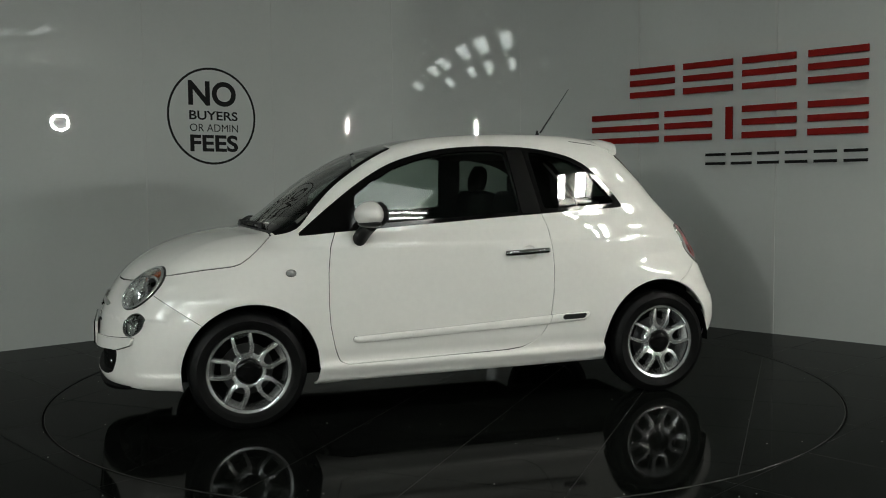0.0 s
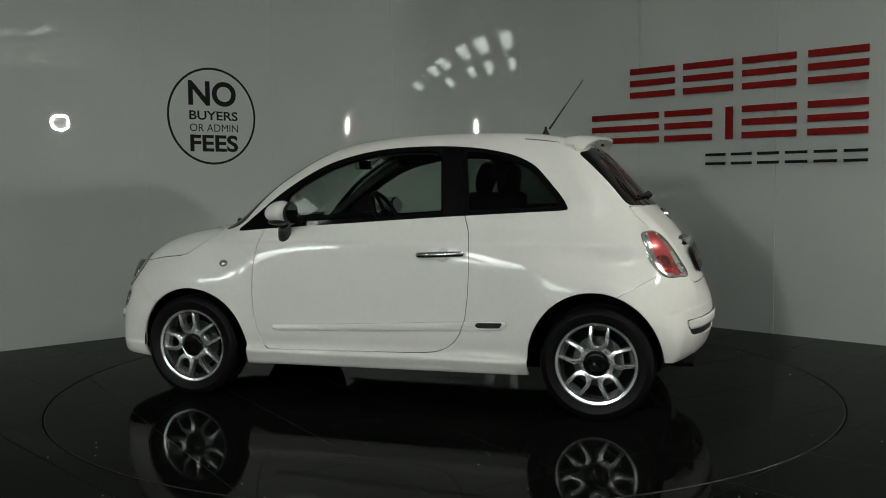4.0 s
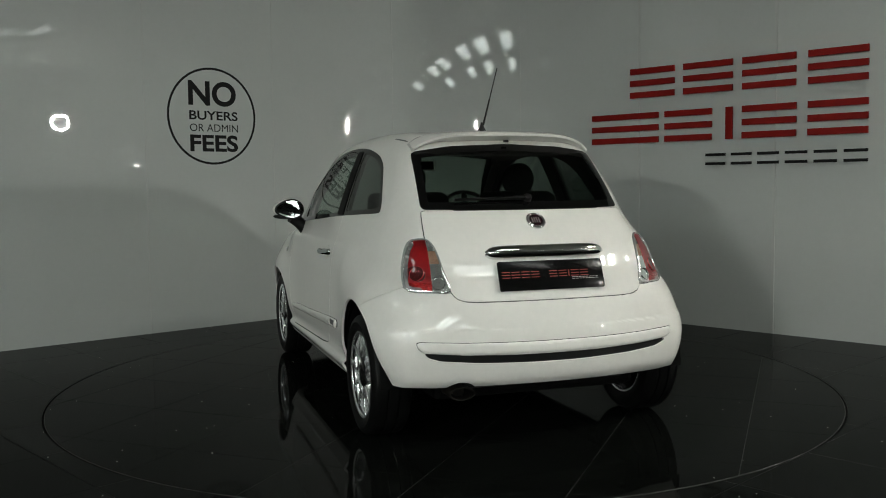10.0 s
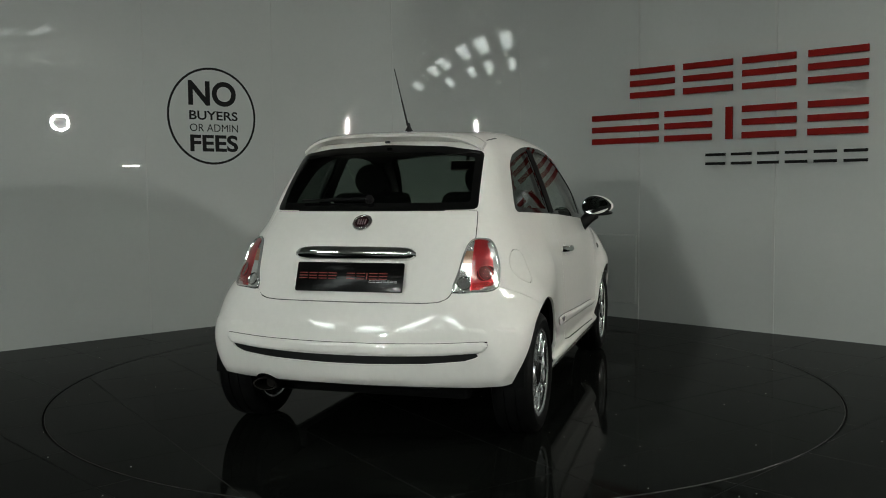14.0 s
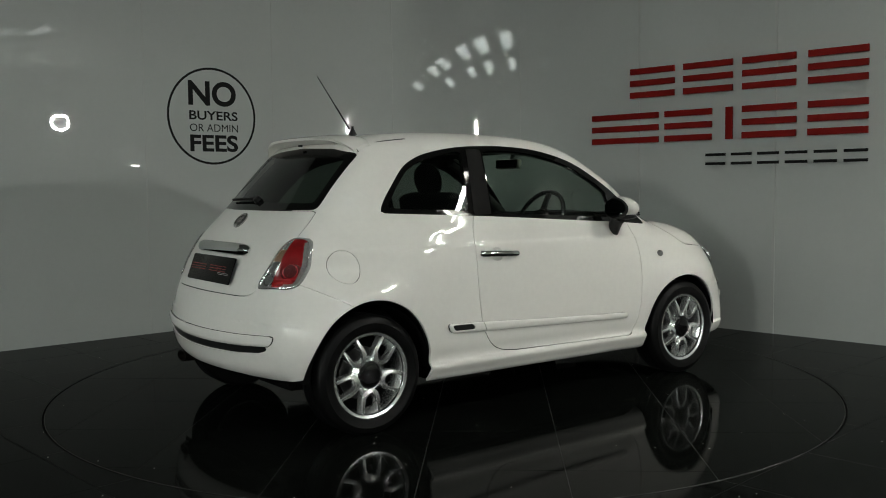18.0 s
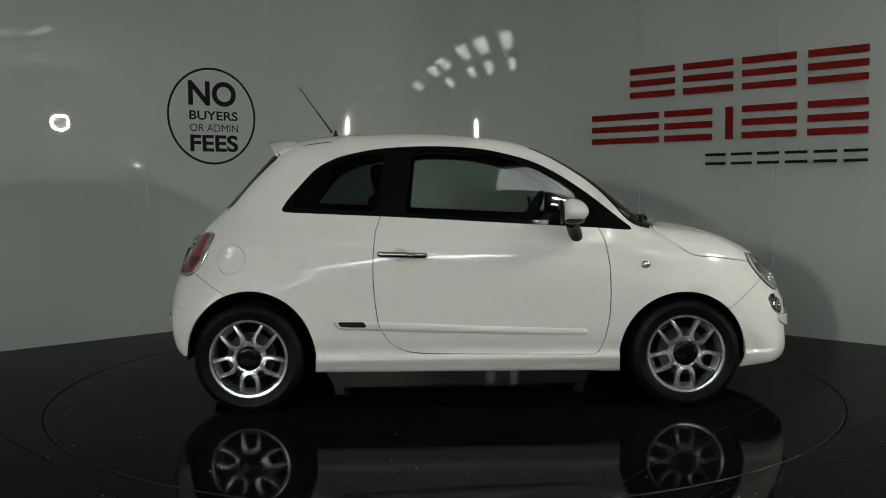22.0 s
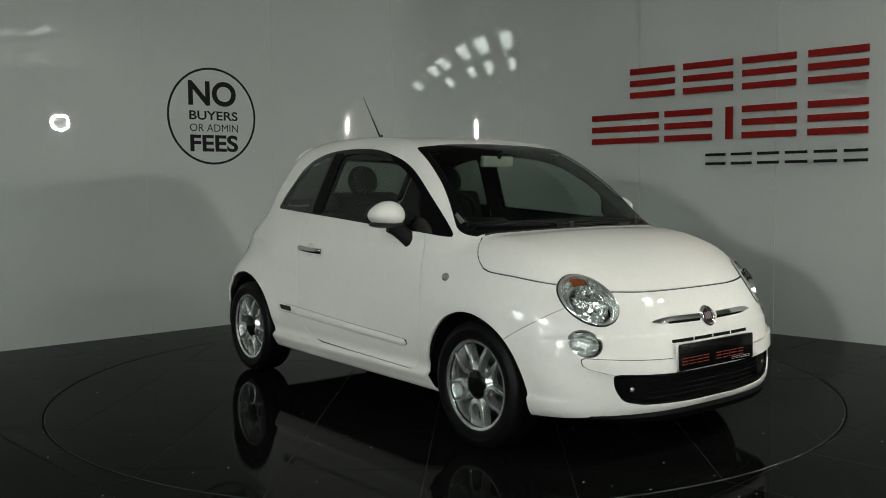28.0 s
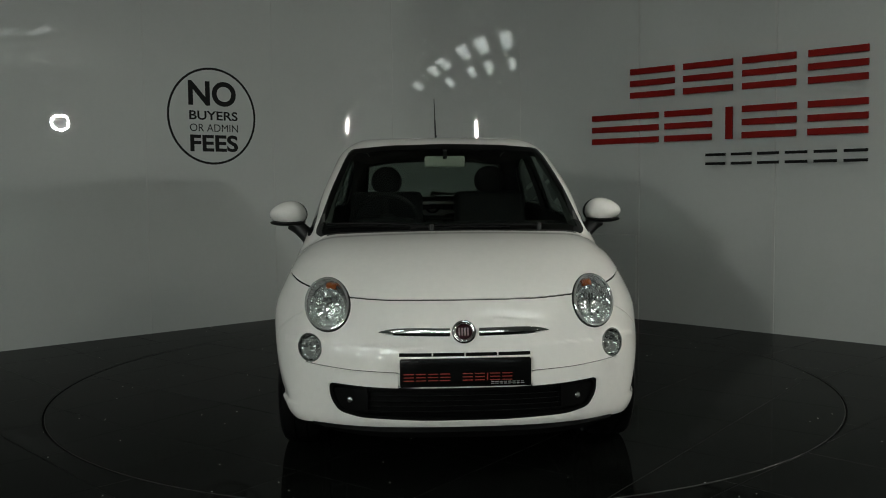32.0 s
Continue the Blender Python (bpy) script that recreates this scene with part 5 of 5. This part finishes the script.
    part("exhaust_pipe", bm, EXHAUST, car, smooth=40)
    # door mirrors
    for s in (1, -1):
        bm = bmesh.new()
        bmesh.ops.create_uvsphere(bm, u_segments=32, v_segments=20, radius=1.0)
        for v in bm.verts:
            x, y, z = v.co
            sx = 0.090 if x > 0 else 0.052
            taper = 1 - 0.18 * y
            v.co = (sx * x, s * 0.098 * y * (1 - 0.06 * z), 0.067 * z * taper * (1.0 if z > 0 else 0.92))
        c = Vector((0.535, s * 0.842, 1.044))
        mir = part("door_mirror", bm, PAINT, car, "white shell on a black foot", m=Matrix.Translation(c) @ pose(0, 0, 0, 0, 0, s * 5), smooth=60)
        bm = bmesh.new()
        bmesh.ops.create_uvsphere(bm, u_segments=32, v_segments=16, radius=1.0)
        for v in bm.verts:
            x, y, z = v.co
            v.co = (-0.048 + (0.018 if x > 0 else 0.012) * x, s * 0.096 * y * (1 - 0.06 * z), 0.0635 * z * (1 - 0.18 * y))
        part("housing_rim", bm, TRIM, mir, "black", smooth=60)
        bm = bmesh.new()
        bmesh.ops.create_circle(bm, cap_ends=True, segments=40, radius=1.0)
        for v in bm.verts:
            y, z = v.co.x, v.co.y
            v.co = (-0.0605, s * 0.086 * y, 0.053 * z * (1 - 0.18 * y))
        part("mirror_glass", bm, MIRROR, mir)
        bm = bmesh.new()
        path = curve([(0.04, -0.148 * s, -0.172), (0.036, -0.132 * s, -0.145), (0.025, -0.10 * s, -0.11), (0.01, -0.06 * s, -0.075), (0.0, -0.02 * s, -0.052)], 4)
        tube(bm, [tuple(q) for q in path], [0.043 - 0.0004 * k for k in range(len(path))], n=14, flat=0.9, up=(1, 0, 0))
        bmesh.ops.create_icosphere(bm, subdivisions=3, radius=0.044, matrix=Matrix.Translation((0.04, -0.148 * s, -0.172)))
        part("mirror_foot", bm, TRIM, mir, "black plastic", smooth=60)
        bm = bmesh.new()
        bmesh.ops.create_uvsphere(bm, u_segments=28, v_segments=12, radius=1.0)
        for v in bm.verts:
            x, y, z = v.co
            v.co = ((0.07 if x > 0 else 0.036) * x, s * 0.095 * y, -0.046 + 0.02 * z)
        part("mirror_base", bm, TRIM, mir, "black plastic", smooth=60)


build_trim()


def build_wheels():
    u = [(0.196, 0.054), (0.112, 0.050)]
    u += [(0.112 - 0.050 * math.sin(math.pi * k / 12), 0.050 * math.cos(math.pi * k / 12)) for k in range(1, 12)]
    u += [(0.112, -0.050), (0.196, -0.054), (0.196, -0.034), (0.112, -0.031)]
    u += [(0.112 - 0.033 * math.sin(math.pi * k / 12), -0.031 * math.cos(math.pi * k / 12)) for k in range(1, 12)]
    u += [(0.112, 0.031), (0.196, 0.034)]
    bm = bmesh.new()
    lathe(bm, [(0.187, -0.085), (0.196, -0.087), (0.196, 0.050), (0.2075, 0.072), (0.2085, 0.081), (0.206, 0.085), (0.202, 0.0845), (0.192, 0.081), (0.1885, 0.075), (0.186, 0.045), (0.183, -0.06)], n=72, closed=True)
    lathe(bm, [(0.064, 0.064), (0.0655, 0.072), (0.069, 0.073), (0.075, 0.067), (0.088, 0.05), (0.088, 0.02), (0.060, 0.02)], n=48, closed=True)
    for k in range(5):
        m = pose(0, 0, 0, 0, 0, 72 * k)
        prism(bm, u, 0.034, 0.0795, m=m, bevel=0.0065)
        # sloping web that closes each loop at the rim
        vs = [bm.verts.new(m @ Vector(c)) for c in ((0.162, -0.034, 0.034), (0.162, 0.034, 0.034), (0.192, 0.034, 0.078), (0.192, -0.034, 0.078), (0.162, -0.034, 0.02), (0.162, 0.034, 0.02), (0.192, 0.034, 0.06), (0.192, -0.034, 0.06))]
        for f in ((0, 1, 2, 3), (7, 6, 5, 4), (0, 4, 5, 1), (1, 5, 6, 2), (2, 6, 7, 3), (3, 7, 4, 0)):
            bm.faces.new([vs[k] for k in f])
    rim = part("wheel", bm, ALLOY, car, "silver alloy with five looped spokes", smooth=35)
    bm = bmesh.new()
    lathe(bm, [(0.188, -0.080), (0.204, -0.088), (0.225, -0.094), (0.250, -0.0965), (0.272, -0.089), (0.284, -0.074), (0.2885, -0.055), (0.2885, -0.030), (0.282, -0.029), (0.282, -0.023), (0.2885, -0.022), (0.2885, 0.022), (0.282, 0.023), (0.282, 0.029),
               (0.2885, 0.030), (0.2885, 0.055), (0.284, 0.074), (0.278, 0.083), (0.276, 0.084), (0.272, 0.0885), (0.250, 0.0965), (0.246, 0.0953), (0.225, 0.094), (0.2105, 0.0885), (0.204, 0.083), (0.188, 0.078)], n=96, closed=True)
    part("tyre", bm, RUBBER, rim, smooth=30)
    part("centre_cap", lathe(bmesh.new(), [(0, 0.083), (0.045, 0.081), (0.059, 0.077), (0.0645, 0.070), (0.065, 0.06)], n=40), GLOSSY, rim, "black", smooth=40)
    bm = lathe(bmesh.new(), [(0.06, 0.0), (0.128, 0.0), (0.128, -0.012), (0.06, -0.012)], n=48, closed=True)
    part("brake_disc", bm, DISC, rim, smooth=30)
    part("hub_back", lathe(bmesh.new(), [(0, -0.02), (0.19, -0.03), (0.19, -0.034), (0, -0.03)], n=40), DARK, rim, "dark back plate")
    for k in range(4):
        part("wheel_bolt", lathe(bmesh.new(), [(0, 0.014), (0.006, 0.014), (0.008, 0.010), (0.008, 0.0)], n=6), DISC, rim, m=pose(0.045 * math.cos(1.57 * k + 0.5), 0.045 * math.sin(1.57 * k + 0.5), 0.06))
    spins = {(1.15, 1): 101, (-1.15, 1): 85, (1.15, -1): -90, (-1.15, -1): -90}
    first = True
    for (x, s), a in spins.items():
        # seen from outside; the wheel's own x axis points forward on the left side
        m = Matrix.Translation((x, s * 0.703, 0.2885)) @ (pose(0, 0, 0, 90, 0, 180) if s > 0 else pose(0, 0, 0, 90, 0, 0)) @ pose(0, 0, 0, 0, 0, a)
        if first:
            rim.matrix_basis = m
            first = False
        else:
            copy_thing(rim, m)
        well = bmesh.new()
        lathe(well, [(0.0, -0.30), (0.335, -0.30), (0.338, -0.05), (0.334, 0.0)], n=40, arc=184)
        part("wheel_well", well, DARK, car, "black liner", m=Matrix.Translation((1.134 if x > 0 else -1.138, s * 0.775, 0.29)) @ (pose(0, 0, 0, 90, 0, 180) if s > 0 else pose(0, 0, 0, 90, 0, 0)) @ pose(0, 0, 0, 0, 0, -2), smooth=30)


build_wheels()


def pad(bm, w, d, h, r=0.04, m=None):
    """An upholstered block with soft edges, added to bm."""
    one = bmesh.new()
    box(one, -w / 2, w / 2, -d / 2, d / 2, -h / 2, h / 2)
    bmesh.ops.bevel(one, geom=list(one.edges), offset=r, segments=4, profile=0.55, affect="EDGES")
    if m is not None:
        bmesh.ops.transform(one, matrix=m, verts=one.verts)
    me = bpy.data.meshes.new("pad")
    one.to_mesh(me)
    one.free()
    bm.from_mesh(me)
    bpy.data.meshes.remove(me)
    return bm


def build_cabin():
    part("floor_pan", box(bmesh.new(), -1.45, 1.62, -0.52, 0.52, 0.20, 0.32, bevel=0.03), DARK, car, "black underside")
    part("sill_inner", box(bmesh.new(), -0.74, 0.74, -0.66, 0.66, 0.185, 0.40, bevel=0.03), DARK, car)
    part("bulkhead", box(bmesh.new(), 0.86, 0.92, -0.62, 0.62, 0.3, 0.90, bevel=0.01), CABIN, car)
    part("front_tray", box(bmesh.new(), 0.9, 1.66, -0.42, 0.42, 0.28, 0.66, bevel=0.03), DARK, car, "black engine tray")
    part("rear_tray", box(bmesh.new(), -1.58, -0.75, -0.42, 0.42, 0.27, 0.62, bevel=0.03), CABIN, car)
    for s in (1, -1):
        for rear, x, z, tilt in ((0, -0.22, 0.52, 14), (1, -0.86, 0.52, 18)):
            seat = part("seat" if not rear else "rear_seat", pad(bmesh.new(), 0.48, 0.50 if not rear else 0.5, 0.16, 0.05, pose(x + 0.14, s * 0.33, z)), FABRIC, car, "dark cloth", smooth=50)
            h = 0.58 if not rear else 0.42
            m = pose(x - 0.12, s * (0.33 - 0.06 * rear), z + 0.06, 0, -tilt, 0)
            part("backrest", pad(bmesh.new(), 0.13, 0.46 if not rear else 0.42, h, 0.05, m @ pose(0, 0, h / 2)), FABRIC, seat, smooth=50)
            bm = bmesh.new()
            lathe(bm, [(0, 0.045), (0.06, 0.043), (0.088, 0.03), (0.098, 0.0), (0.088, -0.03), (0.06, -0.043), (0, -0.045)], n=36)
            if not rear:
                part("headrest", bm, FABRIC, seat, "round", m=pose(-0.475, s * 0.33, 1.215, 0, 78, 0), smooth=50)
                for k in (-0.045, 0.045):
                    part("headrest_post", tube(bmesh.new(), [(-0.468, s * 0.33 + k, 1.05), (-0.472, s * 0.33 + k, 1.16)], 0.006, n=8), CHROME, seat)
            else:
                part("headrest", bm, FABRIC, seat, "round", m=pose(-1.10, s * 0.27, 1.04, 0, 76, 0) @ Matrix.Diagonal((0.6, 0.9, 0.9, 1)), smooth=50)
    bm = pad(bmesh.new(), 0.36, 1.26, 0.26, 0.07, pose(0.72, 0, 0.865))
    pad(bm, 0.24, 0.36, 0.12, 0.05, pose(0.58, -0.33, 0.955))
    part("dashboard", bm, CABIN, car, "dark plastic", smooth=50)
    part("parcel_shelf", box(bmesh.new(), -1.32, -1.02, -0.5, 0.5, 0.94, 0.965, bevel=0.008), CABIN, car)
    bm = bmesh.new()
    m = pose(0.36, -0.33, 0.975, 0, -62, 0)
    lathe(bm, [(0.185 + 0.014 * math.cos(a), 0.014 * math.sin(a)) for a in np.linspace(0, 2 * math.pi, 11)[:-1]], n=44, closed=True)
    lathe(bm, [(0, 0.02), (0.06, 0.015), (0.075, 0.0), (0.06, -0.03), (0, -0.03)], n=24)
    for a in (0, 180, 270):
        box(bm, 0.05, 0.18, -0.02, 0.02, -0.008, 0.008, bevel=0.003, m=pose(0, 0, 0, 0, 0, a + 90))
    part("steering_wheel", bm, CABIN, car, "dark", m=m, smooth=40)
    bm = pad(bmesh.new(), 0.035, 0.22, 0.062, 0.014)
    mir = part("inside_mirror", bm, IVORY, car, "pale-backed rear-view mirror", m=pose(0.40, 0.0, 1.315, 0, 8, 0), smooth=50)
    part("mirror_face", box(bmesh.new(), -0.0195, -0.018, -0.1, 0.1, -0.026, 0.026), GLOSSY, mir)
    part("stalk", tube(bmesh.new(), [(0.015, 0, 0.02), (0.03, 0, 0.065)], 0.012, n=10), CABIN, mir, smooth=40)
    for s in (1, -1):
        # pillar trims seen through the glass
        path = [surf((x, s * 0.3, z), (0, s, 0)) + Vector((0.01, -s * 0.045, 0)) for x, z in ((0.86, 0.99), (0.7, 1.11), (0.52, 1.235), (0.33, 1.335))]
        part("pillar_trim", tube(bmesh.new(), path, 0.028, n=10), LINING, car, smooth=50)


build_cabin()


# ---- signs on the walls ----
def lettering(name, text, m, width, height, material, parent, bold=0.0):
    """Flat cut letters fitted to a width and height; m is their lower left corner."""
    cu = bpy.data.curves.new("letters", "FONT")
    cu.body, cu.extrude, cu.offset, cu.resolution_u = text, 0.0, bold, 6
    tmp = bpy.data.objects.new("letters", cu)
    scene.collection.objects.link(tmp)
    bpy.context.view_layer.update()
    me = bpy.data.meshes.new_from_object(tmp.evaluated_get(bpy.context.evaluated_depsgraph_get()))
    bpy.data.objects.remove(tmp)
    co = np.array([v.co[:] for v in me.vertices])
    lo, hi = co.min(0), co.max(0)
    for v in me.vertices:
        v.co = ((v.co.x - lo[0]) / (hi[0] - lo[0]) * width, (v.co.y - lo[1]) / (hi[1] - lo[1]) * height, 0.0008)
    me.materials.clear()
    me.materials.append(material)
    ob = new(name, me)
    ob.parent, ob.matrix_basis = parent, m
    return ob


def build_signs():
    r = thing("wall_roundel", "black printed roundel reading NO BUYERS OR ADMIN FEES on wall", "wall sign", at=wall_frame(LDIR, 2.617, 1.787, 0.0015))
    bm = bmesh.new()
    lathe(bm, [(0.388, 0.0), (0.388, 0.001), (0.407, 0.001), (0.407, 0.0)], n=96)
    part("ring", bm, BLACK, r)
    for text, z, h, x, w, b in (("NO", 1.872, 0.209, -0.217, 0.44, 0.03), ("BUYERS", 1.754, 0.077, -0.212, 0.446, 0.022), ("OR ADMIN", 1.657, 0.064, -0.209, 0.444, 0.0), ("FEES", 1.488, 0.143, -0.21, 0.442, 0.03)):
        lettering("text", text, pose(x, z - 1.787, 0), w, h, BLACK, r, b)
    s = thing("wall_sign", "raised red and black lettering fixed along the pale wall", "wall sign", at=wall_frame(RDIR, 0.0, 0.0, 0.0))
    rows = (([(2.227, 2.651), (2.733, 3.165), (3.247, 3.674), (3.766, 4.2)], 1.912, 0.25), ([(1.836, 2.503), (2.563, 2.99), (3.11, 3.168), (3.248, 3.68), (3.768, 4.204)], 1.53, 0.255))
    for letters, z, h in rows:
        bars(s, pose(0, z, 0.012), letters, h, 0.05, RED, depth=0.018)
    w = (4.205 - 2.937 + 0.05) / 6
    bars(s, pose(0, 1.326, 0.01), [(2.937 + w * k, 2.937 + w * (k + 1) - 0.05) for k in range(6)], 0.094, 0.022, BLACK, strokes=2, depth=0.012)
    # access panel low on the wall
    a = thing("access_panel", "flush white access panel low on the showroom wall", "access panel", at=wall_frame(RDIR, 2.06, 0.435))
    part("door", box(bmesh.new(), -0.218, 0.218, -0.296, 0.296, 0.0, 0.014, bevel=0.003), WALL, a)
    bm = bmesh.new()
    for b in ((-0.224, 0.224, 0.297, 0.303), (-0.224, 0.224, -0.303, -0.297), (-0.224, -0.2185, -0.3, 0.3), (0.2185, 0.224, -0.3, 0.3)):
        box(bm, b[0], b[1], b[2], b[3], 0.0, 0.008)
    part("frame", bm, SEAM, a)


build_signs()


def motions():
    turn, ride = [], []
    for t, a in SPIN:
        turn.append((t, pose(0, 0, 0, 0, 0, a)))
        ride.append((t, pose(0, 0, 0, 0, 0, a) @ Matrix.Translation((0.118, -0.011, 0.0))))
    walk(turntable, turn)
    walk(car, ride)


motions()
